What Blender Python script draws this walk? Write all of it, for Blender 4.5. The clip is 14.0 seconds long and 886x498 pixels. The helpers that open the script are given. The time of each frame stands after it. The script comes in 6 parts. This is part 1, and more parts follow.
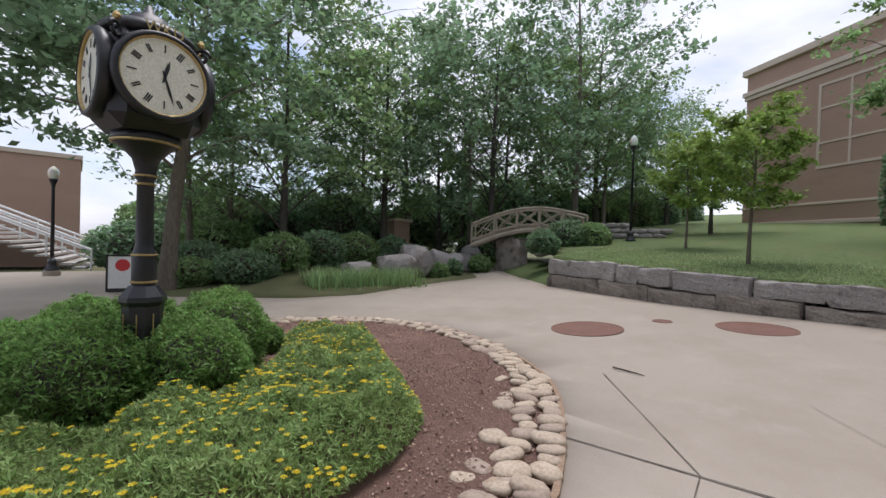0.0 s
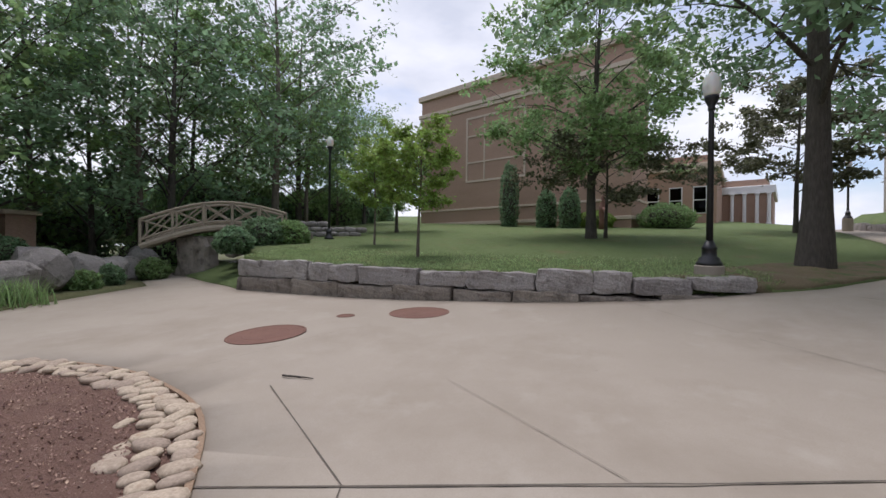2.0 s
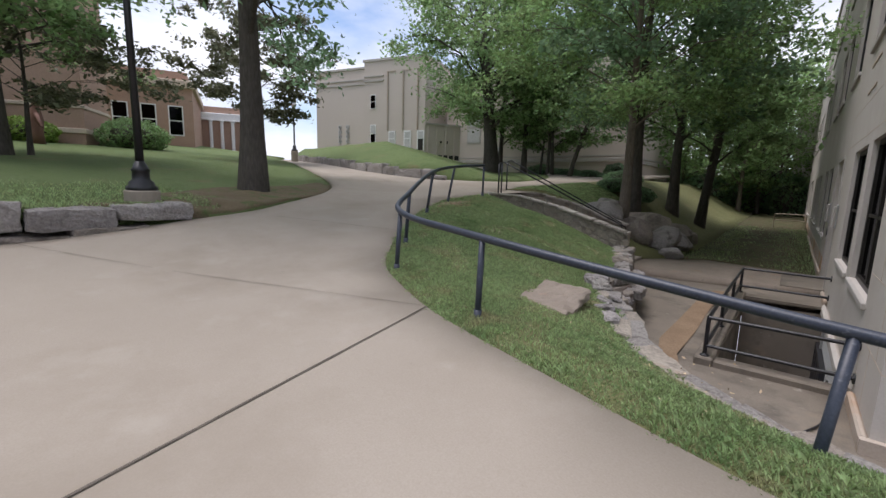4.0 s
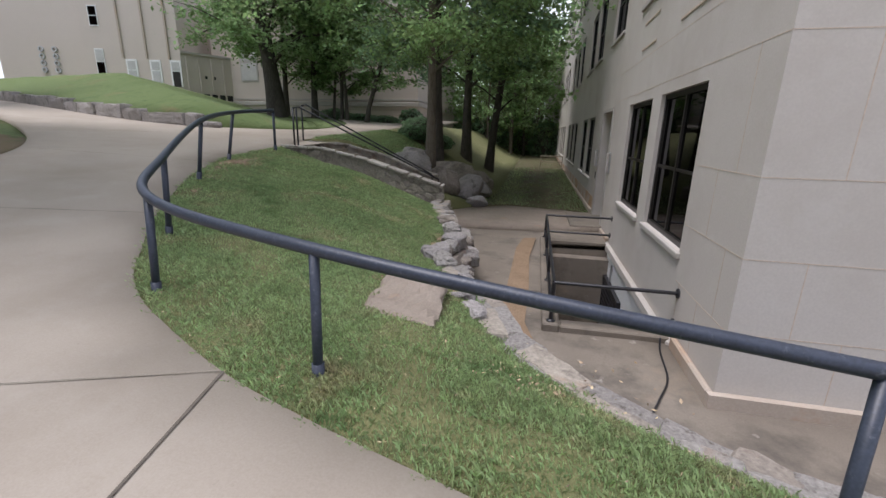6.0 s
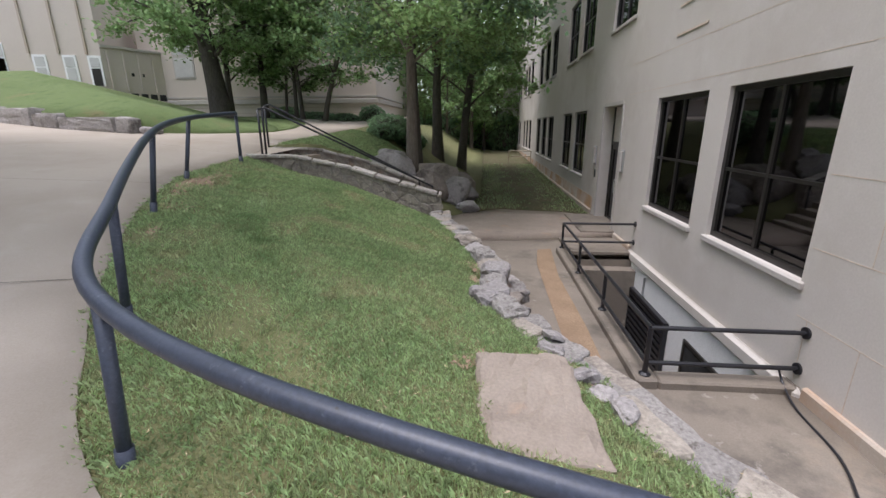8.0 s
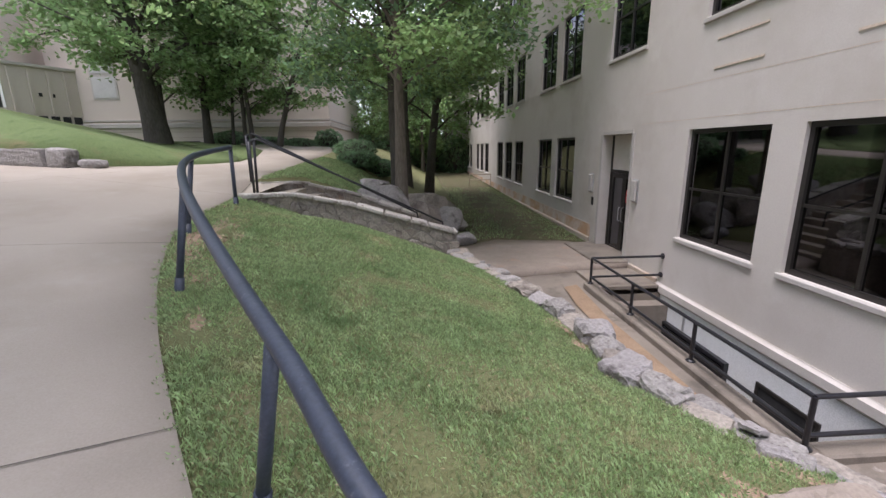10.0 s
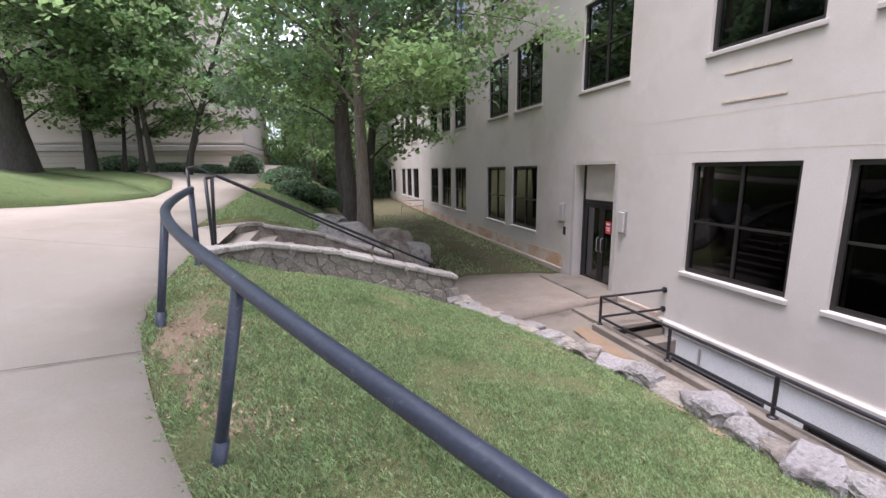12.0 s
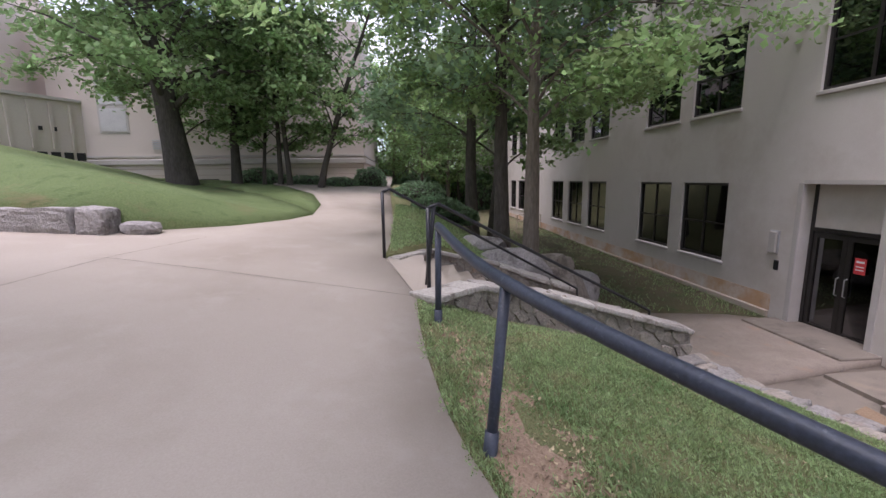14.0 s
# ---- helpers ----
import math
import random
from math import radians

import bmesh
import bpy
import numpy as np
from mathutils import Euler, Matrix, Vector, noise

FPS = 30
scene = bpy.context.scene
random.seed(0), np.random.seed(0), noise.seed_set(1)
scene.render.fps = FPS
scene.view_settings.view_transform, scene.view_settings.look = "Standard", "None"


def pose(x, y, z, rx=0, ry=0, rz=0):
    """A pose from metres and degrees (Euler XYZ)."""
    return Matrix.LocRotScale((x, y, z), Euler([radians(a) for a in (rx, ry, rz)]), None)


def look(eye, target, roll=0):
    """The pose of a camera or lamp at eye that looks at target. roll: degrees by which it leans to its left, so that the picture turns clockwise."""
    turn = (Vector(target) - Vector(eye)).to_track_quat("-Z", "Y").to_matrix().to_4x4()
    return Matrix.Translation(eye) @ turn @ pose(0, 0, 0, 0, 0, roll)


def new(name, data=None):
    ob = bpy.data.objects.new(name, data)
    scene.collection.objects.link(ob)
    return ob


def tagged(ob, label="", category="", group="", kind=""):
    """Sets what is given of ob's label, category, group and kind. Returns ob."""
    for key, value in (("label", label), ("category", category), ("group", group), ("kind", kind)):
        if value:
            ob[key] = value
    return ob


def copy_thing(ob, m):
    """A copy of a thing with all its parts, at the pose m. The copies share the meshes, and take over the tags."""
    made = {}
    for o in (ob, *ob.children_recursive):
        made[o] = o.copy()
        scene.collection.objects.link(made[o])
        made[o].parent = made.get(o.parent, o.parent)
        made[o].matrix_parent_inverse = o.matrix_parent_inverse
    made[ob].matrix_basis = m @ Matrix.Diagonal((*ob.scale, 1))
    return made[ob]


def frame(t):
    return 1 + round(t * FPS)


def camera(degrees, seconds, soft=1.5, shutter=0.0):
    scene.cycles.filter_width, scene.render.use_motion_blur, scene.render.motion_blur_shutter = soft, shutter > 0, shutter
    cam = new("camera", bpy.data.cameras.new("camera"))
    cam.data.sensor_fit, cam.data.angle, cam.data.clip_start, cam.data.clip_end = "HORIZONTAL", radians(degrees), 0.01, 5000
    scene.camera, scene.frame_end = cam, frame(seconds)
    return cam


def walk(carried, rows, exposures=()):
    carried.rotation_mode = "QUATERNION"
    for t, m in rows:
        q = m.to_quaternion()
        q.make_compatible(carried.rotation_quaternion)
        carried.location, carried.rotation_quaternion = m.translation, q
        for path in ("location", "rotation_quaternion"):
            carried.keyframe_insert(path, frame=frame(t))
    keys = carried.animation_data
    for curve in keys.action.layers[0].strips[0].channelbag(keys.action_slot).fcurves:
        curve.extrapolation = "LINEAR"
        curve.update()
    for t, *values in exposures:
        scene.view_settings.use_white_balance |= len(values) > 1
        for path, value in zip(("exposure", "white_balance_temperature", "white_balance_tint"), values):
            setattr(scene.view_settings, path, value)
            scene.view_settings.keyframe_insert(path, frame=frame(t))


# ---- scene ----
cam = camera(92.8, 14.0)
PATH = [
    (0, (7.068, -1.599, 2.057), (5.76, -3.112, 2.026), 1.8),
    (0.5, (6.913, -1.669, 2.05), (5.415, -2.994, 2.028), 1.8),
    (1, (6.704, -1.751, 2.077), (4.969, -2.747, 2.084), 1.6),
    (1.5, (6.517, -1.687, 2.05), (4.602, -2.261, 2.064), 1.1),
    (2, (6.368, -1.445, 2.039), (4.407, -1.837, 2.033), 0.7),
    (2.5, (6.217, -1.206, 2.029), (4.218, -1.232, 1.994), 0.6),
    (3, (5.924, -0.947, 2.017), (4.041, -0.277, 1.932), -0),
    (3.5, (5.774, -0.608, 2.014), (4.223, 0.638, 1.811), -0.8),
    (4, (5.734, -0.212, 2.011), (4.481, 1.316, 1.704), 1.6),
    (4.2, (5.65, -0.053, 1.99), (4.539, 1.577, 1.66), 2.1),
    (6.3, (4.522, 1.214, 2.153), (4.158, 3.103, 1.607), 1.1),
    (6.5, (4.394, 1.374, 2.153), (4.044, 3.264, 1.601), 1),
    (7, (4.049, 1.692, 2.217), (3.712, 3.586, 1.669), 0.3),
    (7.5, (3.66, 1.933, 2.293), (3.437, 3.843, 1.745), -0.4),
    (8, (3.334, 2.241, 2.279), (3.154, 4.155, 1.727), -0.3),
    (8.2, (3.179, 2.348, 2.319), (3.016, 4.266, 1.777), -0.1),
    (10.5, (1.184, 3.519, 2.548), (1.349, 5.461, 2.103), -1.2),
    (11, (0.808, 3.924, 2.626), (1.044, 5.865, 2.206), -1.6),
    (11.5, (0.423, 4.236, 2.732), (0.946, 6.126, 2.336), -0.2),
    (12, (0.105, 4.661, 2.746), (0.655, 6.547, 2.371), -0.9),
    (12.5, (-0.322, 5.043, 2.835), (0.173, 6.946, 2.469), -1.1),
    (13, (-0.728, 5.373, 2.898), (-0.333, 7.3, 2.539), 0.2),
    (13.2, (-0.919, 5.574, 2.923), (-0.583, 7.512, 2.562), -0.3),
    (13.5, (-1.139, 5.873, 2.974), (-0.95, 7.835, 2.634), -2.3),
    (14, (-1.58, 6.353, 2.98), (-1.401, 8.317, 2.65), -0.7),
]
walk(cam, [(t, look(eye, target, roll)) for t, eye, target, roll in PATH], exposures=[(0, 0.35, 6270, 16), (1.0, 0.25, 6270, 16), (2, 0.2, 6270, 17), (3, 0.17, 6270, 17), (4.2, 0.51, 6270, 16), (6.5, 0.77, 6170, 17), (8, 1.1, 6170, 18), (10.5, 1.4, 6130, 23), (12, 1.75, 6030, 26), (13, 1.48, 6030, 28), (14, 1.23, 6080, 29)])

# ---- world and light ----
SUN_ELEV, SUN_AZ = radians(74), radians(232)
world = bpy.data.worlds.new("sky")
scene.world = world
world.use_nodes = True
wn, wl = world.node_tree.nodes, world.node_tree.links
wn.clear()
w_out = wn.new("ShaderNodeOutputWorld")
w_bg = wn.new("ShaderNodeBackground")
w_sky = wn.new("ShaderNodeTexSky")
w_sky.sky_type = "NISHITA"
w_sky.sun_disc = False
w_sky.sun_elevation, w_sky.sun_rotation = SUN_ELEV, SUN_AZ
w_sky.altitude, w_sky.air_density, w_sky.dust_density = 200, 1.0, 2.0
w_co = wn.new("ShaderNodeTexCoord")
w_map = wn.new("ShaderNodeMapping")
w_map.inputs["Scale"].default_value = (1.0, 1.0, 2.6)
w_n = wn.new("ShaderNodeTexNoise")
w_n.inputs["Scale"].default_value, w_n.inputs["Detail"].default_value, w_n.inputs["Roughness"].default_value = 2.2, 8, 0.55
w_r = wn.new("ShaderNodeValToRGB")
w_r.color_ramp.elements[0].position, w_r.color_ramp.elements[1].position = 0.33, 0.55
w_n2 = wn.new("ShaderNodeTexNoise")
w_n2.inputs["Scale"].default_value, w_n2.inputs["Detail"].default_value = 4.0, 6
w_r2 = wn.new("ShaderNodeValToRGB")
w_r2.color_ramp.elements[0].position, w_r2.color_ramp.elements[1].position = 0.3, 0.7
w_r2.color_ramp.elements[0].color, w_r2.color_ramp.elements[1].color = (4.1, 4.4, 4.95, 1), (6.3, 6.45, 6.7, 1)
w_mix = wn.new("ShaderNodeMix")
w_mix.data_type = "RGBA"
w_bg.inputs["Strength"].default_value = 0.145
wl.new(w_co.outputs["Generated"], w_map.inputs["Vector"])
wl.new(w_map.outputs["Vector"], w_n.inputs["Vector"])
wl.new(w_map.outputs["Vector"], w_n2.inputs["Vector"])
wl.new(w_n.outputs["Fac"], w_r.inputs["Fac"])
wl.new(w_n2.outputs["Fac"], w_r2.inputs["Fac"])
wl.new(w_r.outputs["Color"], w_mix.inputs["Factor"])
wl.new(w_sky.outputs["Color"], w_mix.inputs["A"])
wl.new(w_r2.outputs["Color"], w_mix.inputs["B"])
wl.new(w_mix.outputs["Result"], w_bg.inputs["Color"])
wl.new(w_bg.outputs["Background"], w_out.inputs["Surface"])
sun_data = bpy.data.lights.new("sun", "SUN")
sun_data.energy, sun_data.angle, sun_data.color = 2.1, radians(34), (1.0, 0.955, 0.92)
sun = new("sun", sun_data)
sun.matrix_world = look((0, 0, 60), (-40 * math.sin(SUN_AZ), -40 * math.cos(SUN_AZ), 60 - 40 * math.tan(SUN_ELEV)))

# ---- materials ----
def material(name, c1, c2, rough=0.85, scale=3.0, fine=60.0, bump=0.3, dist=0.01, metal=0.0, spots=None, spec=0.3, island=0.0, obj=0.0, obscale=(1, 1, 1), translucent=0.0, bscale=None, grain=0.5):
    """Two-scale noise between two colours, with fine relief; spots: (colour, scale, low, high) for stains or wear."""
    m = bpy.data.materials.new(name)
    m.use_nodes = True
    nt, lk = m.node_tree.nodes, m.node_tree.links
    bs = nt["Principled BSDF"]
    bs.inputs["Roughness"].default_value, bs.inputs["Metallic"].default_value = rough, metal
    bs.inputs["Specular IOR Level"].default_value = spec
    geo = nt.new("ShaderNodeNewGeometry")
    mp = nt.new("ShaderNodeMapping")
    mp.inputs["Scale"].default_value = obscale
    lk.new(geo.outputs["Position"], mp.inputs["Vector"])
    def tex(s, d=6, r=0.6):
        n = nt.new("ShaderNodeTexNoise")
        n.inputs["Scale"].default_value, n.inputs["Detail"].default_value, n.inputs["Roughness"].default_value = s, d, r
        lk.new(mp.outputs["Vector"], n.inputs["Vector"])
        return n
    def mix(f, a, b, kind="MIX"):
        x = nt.new("ShaderNodeMix")
        x.data_type, x.blend_type = "RGBA", kind
        for key, v in (("Factor", f), ("A", a), ("B", b)):
            if isinstance(v, (float, int)):
                x.inputs[key].default_value = v
            elif isinstance(v, tuple):
                x.inputs[key].default_value = (*v, 1)
            else:
                lk.new(v, x.inputs[key])
        return x.outputs["Result"]
    def ramp(v, lo, hi):
        r = nt.new("ShaderNodeMapRange")
        r.inputs["From Min"].default_value, r.inputs["From Max"].default_value = lo, hi
        lk.new(v, r.inputs["Value"])
        return r.outputs["Result"]
    big, small = tex(scale), tex(fine, 4)
    col = mix(ramp(big.outputs["Fac"], 0.3, 0.7), c1, c2)
    col = mix(grain, col, mix(ramp(small.outputs["Fac"], 0.3, 0.7), tuple(v * 0.72 for v in c1), tuple(min(1, v * 1.25) for v in c2)))
    for sc, sz, lo, hi in (spots or ()):
        col = mix(ramp(tex(sz, 8, 0.65).outputs["Fac"], lo, hi), col, sc)
    if island or obj:
        if island:
            src, amt = geo.outputs["Random Per Island"], island
        else:
            src, amt = nt.new("ShaderNodeObjectInfo").outputs["Random"], obj
        hsv = nt.new("ShaderNodeHueSaturation")
        r = nt.new("ShaderNodeMapRange")
        r.inputs["To Min"].default_value, r.inputs["To Max"].default_value = 1 - amt, 1 + amt
        lk.new(src, r.inputs["Value"])
        lk.new(r.outputs["Result"], hsv.inputs["Value"])
        h2 = nt.new("ShaderNodeMapRange")
        h2.inputs["To Min"].default_value, h2.inputs["To Max"].default_value = 0.5 - amt * 0.05, 0.5 + amt * 0.03
        lk.new(src, h2.inputs["Value"])
        lk.new(h2.outputs["Result"], hsv.inputs["Hue"])
        lk.new(col, hsv.inputs["Color"])
        col = hsv.outputs["Color"]
    lk.new(col, bs.inputs["Base Color"])
    if bump:
        b = nt.new("ShaderNodeBump")
        b.inputs["Strength"].default_value, b.inputs["Distance"].default_value = bump, dist
        lk.new((tex(bscale, 6) if bscale else small).outputs["Fac"], b.inputs["Height"])
        lk.new(b.outputs["Normal"], bs.inputs["Normal"])
    if translucent:
        tr = nt.new("ShaderNodeBsdfTranslucent")
        lk.new(col, tr.inputs["Color"])
        sh = nt.new("ShaderNodeMixShader")
        sh.inputs["Fac"].default_value = translucent
        lk.new(bs.outputs["BSDF"], sh.inputs[1])
        lk.new(tr.outputs["BSDF"], sh.inputs[2])
        lk.new(sh.outputs["Shader"], nt["Material Output"].inputs["Surface"])
    return m


M = {
    "concrete": material("concrete_paving", (0.306, 0.264, 0.215), (0.360, 0.315, 0.262), 0.9, 0.35, 90, 0.08, 0.003, grain=0.2, spots=[((0.262, 0.222, 0.176), 0.45, 0.5, 0.8), ((0.385, 0.343, 0.290), 1.6, 0.55, 0.85), ((0.205, 0.180, 0.150), 9.0, 0.68, 0.82), ((0.16, 0.14, 0.12), 55.0, 0.76, 0.8)]),
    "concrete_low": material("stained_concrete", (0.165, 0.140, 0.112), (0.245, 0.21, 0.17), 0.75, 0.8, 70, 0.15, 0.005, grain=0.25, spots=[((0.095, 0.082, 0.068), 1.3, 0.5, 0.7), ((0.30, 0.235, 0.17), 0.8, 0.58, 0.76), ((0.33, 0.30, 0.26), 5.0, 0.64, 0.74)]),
    "joint_faint": material("faint_joint_filler", (0.21, 0.185, 0.15), (0.26, 0.23, 0.19), 0.95, 5, 60),
    "joint": material("joint_filler", (0.09, 0.075, 0.06), (0.14, 0.12, 0.1), 0.95, 5, 60),
    "grass_soil": material("lawn_turf", (0.12, 0.135, 0.055), (0.19, 0.185, 0.085), 0.95, 0.5, 45, 0.9, 0.03, spots=[((0.22, 0.18, 0.095), 1.6, 0.6, 0.74)]),
    "lawn": material("lawn_far", (0.100, 0.150, 0.052), (0.158, 0.205, 0.080), 0.95, 0.4, 42, 1.0, 0.05, grain=0.65, spots=[((0.190, 0.165, 0.080), 0.7, 0.57, 0.72), ((0.055, 0.095, 0.030), 2.6, 0.56, 0.74), ((0.20, 0.19, 0.095), 14, 0.62, 0.74)]),
    # dark soil and grass tones include the side trees' shade; brown spots are litter
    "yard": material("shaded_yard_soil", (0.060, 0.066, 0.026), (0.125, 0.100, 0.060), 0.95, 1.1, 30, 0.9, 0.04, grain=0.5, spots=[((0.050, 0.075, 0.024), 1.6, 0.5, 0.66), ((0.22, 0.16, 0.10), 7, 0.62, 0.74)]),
    "cap": material("pale_capstone", (0.31, 0.285, 0.25), (0.44, 0.41, 0.365), 0.9, 3, 30, 0.9, 0.02, spots=[((0.17, 0.145, 0.12), 4, 0.55, 0.7)], obj=0.12),
    # litter and bare earth, with the lawn tree's shade in the dark tone
    "worn_lawn": material("leaf_strewn_worn_shaded_lawn", (0.105, 0.082, 0.048), (0.175, 0.135, 0.085), 0.95, 1.6, 34, 0.9, 0.03, grain=0.6, spots=[((0.085, 0.115, 0.04), 2.2, 0.50, 0.62), ((0.26, 0.19, 0.125), 11, 0.62, 0.72)]),
    "mortar": material("pale_rubble_mortar", (0.22, 0.195, 0.165), (0.32, 0.29, 0.25), 0.95, 3, 50, 0.5, 0.01, spots=[((0.16, 0.13, 0.11), 2.0, 0.52, 0.72)]),
    "ledge_stone": material("speckled_pale_ledge_stone", (0.20, 0.185, 0.17), (0.31, 0.29, 0.265), 0.92, 2.5, 34, 1.0, 0.025, grain=0.6, spots=[((0.12, 0.105, 0.09), 14, 0.56, 0.68), ((0.28, 0.19, 0.13), 1.6, 0.6, 0.78)], obj=0.15),
    "soil": material("red_soil", (0.25, 0.165, 0.11), (0.36, 0.26, 0.18), 0.95, 2.5, 50, 0.8, 0.02),
    "mulch": material("red_mulch", (0.162, 0.090, 0.071), (0.257, 0.157, 0.123), 0.95, 3, 110, 1.0, 0.03, spots=[((0.342, 0.237, 0.171), 0.9, 0.55, 0.75), ((0.399, 0.323, 0.266), 38, 0.60, 0.70), ((0.085, 0.048, 0.038), 45, 0.62, 0.72)]),
    "wood_floor": material("woodland_floor", (0.085, 0.111, 0.043), (0.145, 0.132, 0.068), 0.95, 0.7, 30, 0.9, 0.05),
    "stone": material("limestone_block", (0.235, 0.215, 0.205), (0.36, 0.335, 0.315), 0.92, 2.2, 26, 1.0, 0.035, spots=[((0.105, 0.092, 0.085), 3.2, 0.55, 0.70), ((0.46, 0.43, 0.40), 8, 0.60, 0.73), ((0.12, 0.10, 0.09), 22, 0.63, 0.72)], obj=0.15),
    "stone_low": material("stained_limestone_block", (0.17, 0.15, 0.125), (0.31, 0.27, 0.23), 0.92, 2.6, 26, 0.9, 0.03, spots=[((0.08, 0.065, 0.055), 2.4, 0.5, 0.7)], obj=0.16),
    "rubble": material("rubble_stone", (0.19, 0.165, 0.14), (0.34, 0.30, 0.25), 0.92, 3, 30, 0.8, 0.03, spots=[((0.30, 0.18, 0.11), 1.8, 0.58, 0.78), ((0.09, 0.08, 0.07), 3.5, 0.58, 0.75)], obj=0.2),
    "cobble": material("river_cobble", (0.317, 0.251, 0.185), (0.458, 0.378, 0.295), 0.8, 9, 40, 0.4, 0.01, spots=[((0.264, 0.167, 0.106), 6, 0.6, 0.75)], obj=0.22),
    "stucco": material("cream_limestone_cladding", (0.530, 0.488, 0.440), (0.570, 0.530, 0.482), 0.85, 0.45, 45, 0.06, 0.004, grain=0.16, spots=[((0.475, 0.430, 0.378), 0.5, 0.50, 0.74), ((0.585, 0.550, 0.505), 1.6, 0.56, 0.8), ((0.44, 0.39, 0.335), 0.22, 0.58, 0.72)]),
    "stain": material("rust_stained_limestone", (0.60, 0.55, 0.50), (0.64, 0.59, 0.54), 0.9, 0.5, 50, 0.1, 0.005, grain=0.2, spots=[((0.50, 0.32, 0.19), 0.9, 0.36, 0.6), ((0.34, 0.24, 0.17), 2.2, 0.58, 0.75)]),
    "sill": material("pale_stone_sill", (0.42, 0.39, 0.355), (0.48, 0.45, 0.415), 0.85, 2, 60, 0.1, 0.004, grain=0.25),
    "plinth": material("rust_stained_base_course", (0.40, 0.33, 0.265), (0.46, 0.395, 0.33), 0.9, 0.9, 50, 0.1, 0.006, grain=0.2, spots=[((0.42, 0.27, 0.17), 1.1, 0.52, 0.75)]),
    "rail": material("slate_blue_painted_pipe", (0.022, 0.028, 0.043), (0.042, 0.051, 0.074), 0.42, 6, 60, 0.25, 0.003, spots=[((0.10, 0.11, 0.13), 26, 0.6, 0.72), ((0.012, 0.012, 0.012), 16, 0.66, 0.74)], spec=0.5),
    "black": material("black_painted_iron", (0.009, 0.009, 0.011), (0.02, 0.02, 0.024), 0.4, 5, 60, 0.15, 0.003, spec=0.5),
    "gold": material("brass_trim", (0.42, 0.30, 0.12), (0.55, 0.42, 0.2), 0.4, 8, 40, 0.1, 0.002, metal=0.8),
    "white": material("white_paint", (0.72, 0.72, 0.70), (0.82, 0.82, 0.80), 0.5, 4, 60, 0.08, 0.002),
    "dial": material("cream_clock_dial", (0.74, 0.73, 0.62), (0.80, 0.79, 0.68), 0.35, 4, 60, 0.0),
    "brick": material("brown_brickwork", (0.35, 0.228, 0.168), (0.43, 0.290, 0.220), 0.9, 0.3, 14, 0.3, 0.02, obscale=(1, 1, 4)),
    "band": material("buff_stone_band", (0.52, 0.42, 0.33), (0.60, 0.50, 0.40), 0.85, 1, 20, 0.2, 0.01),
    "bark": material("grey_brown_bark", (0.12, 0.10, 0.08), (0.22, 0.185, 0.15), 0.95, 3, 22, 1.0, 0.05, obscale=(1, 1, 0.22)),
    "bark_dark": material("dark_bark", (0.06, 0.052, 0.045), (0.12, 0.105, 0.09), 0.95, 3, 22, 1.0, 0.05, obscale=(1, 1, 0.22)),
    "leaf": material("green_leaves", (0.192, 0.314, 0.130), (0.307, 0.435, 0.194), 0.55, 0.6, 5, 0.0, island=0.4, translucent=0.55),
    "leaf_light": material("light_green_leaves", (0.200, 0.325, 0.128), (0.325, 0.463, 0.195), 0.55, 0.6, 5, 0.0, island=0.4, translucent=0.55),
    "leaf_dark": material("dark_green_leaves", (0.166, 0.275, 0.154), (0.256, 0.378, 0.215), 0.55, 0.5, 5, 0.0, island=0.4, translucent=0.55),
    "leaf_bright": material("yellow_green_leaves", (0.20, 0.32, 0.075), (0.31, 0.43, 0.11), 0.55, 0.8, 5, 0.0, island=0.35, translucent=0.45),
    "leaf_red": material("bronze_leaves", (0.111, 0.124, 0.078), (0.182, 0.182, 0.111), 0.55, 0.8, 5, 0.0, island=0.4, translucent=0.45),
    "leaf_yew": material("yew_needles", (0.130, 0.260, 0.068), (0.234, 0.390, 0.112), 0.6, 2.0, 9, 0.0, island=0.45, translucent=0.45),
    "leaf_feather": material("feathery_foliage", (0.205, 0.315, 0.11), (0.325, 0.44, 0.165), 0.6, 1.5, 9, 0.0, island=0.4, translucent=0.45),
    "blade": material("grass_blades", (0.25, 0.365, 0.16), (0.405, 0.495, 0.25), 0.6, 0.8, 9, 0.0, island=0.45, translucent=0.45, spots=[((0.470, 0.430, 0.250), 2.2, 0.55, 0.72), ((0.17, 0.27, 0.11), 1.3, 0.56, 0.72)]),
    "litter": material("dry_leaf_litter", (0.30, 0.22, 0.13), (0.48, 0.38, 0.25), 0.9, 6, 30, 0.0, island=0.5),
    "petal": material("yellow_petals", (0.72, 0.52, 0.02), (0.85, 0.66, 0.04), 0.6, 6, 30, 0.0, island=0.2, translucent=0.45),
    "wood": material("weathered_timber", (0.30, 0.25, 0.19), (0.42, 0.36, 0.28), 0.85, 3, 40, 0.4, 0.006),
    "rust": material("rusty_cast_iron", (0.13, 0.066, 0.05), (0.20, 0.105, 0.08), 0.8, 3, 60, 0.4, 0.006),
    "frame": material("dark_bronze_frame", (0.014, 0.012, 0.011), (0.026, 0.023, 0.02), 0.4, 5, 60, 0.08, 0.002, spec=0.5),
    # near-black base colour stands for the darkness of unlit rooms and openings
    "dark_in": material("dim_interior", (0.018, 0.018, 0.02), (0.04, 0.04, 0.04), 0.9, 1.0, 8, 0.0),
    "red": material("red_notice", (0.55, 0.04, 0.05), (0.65, 0.07, 0.07), 0.5, 8, 40, 0.0),
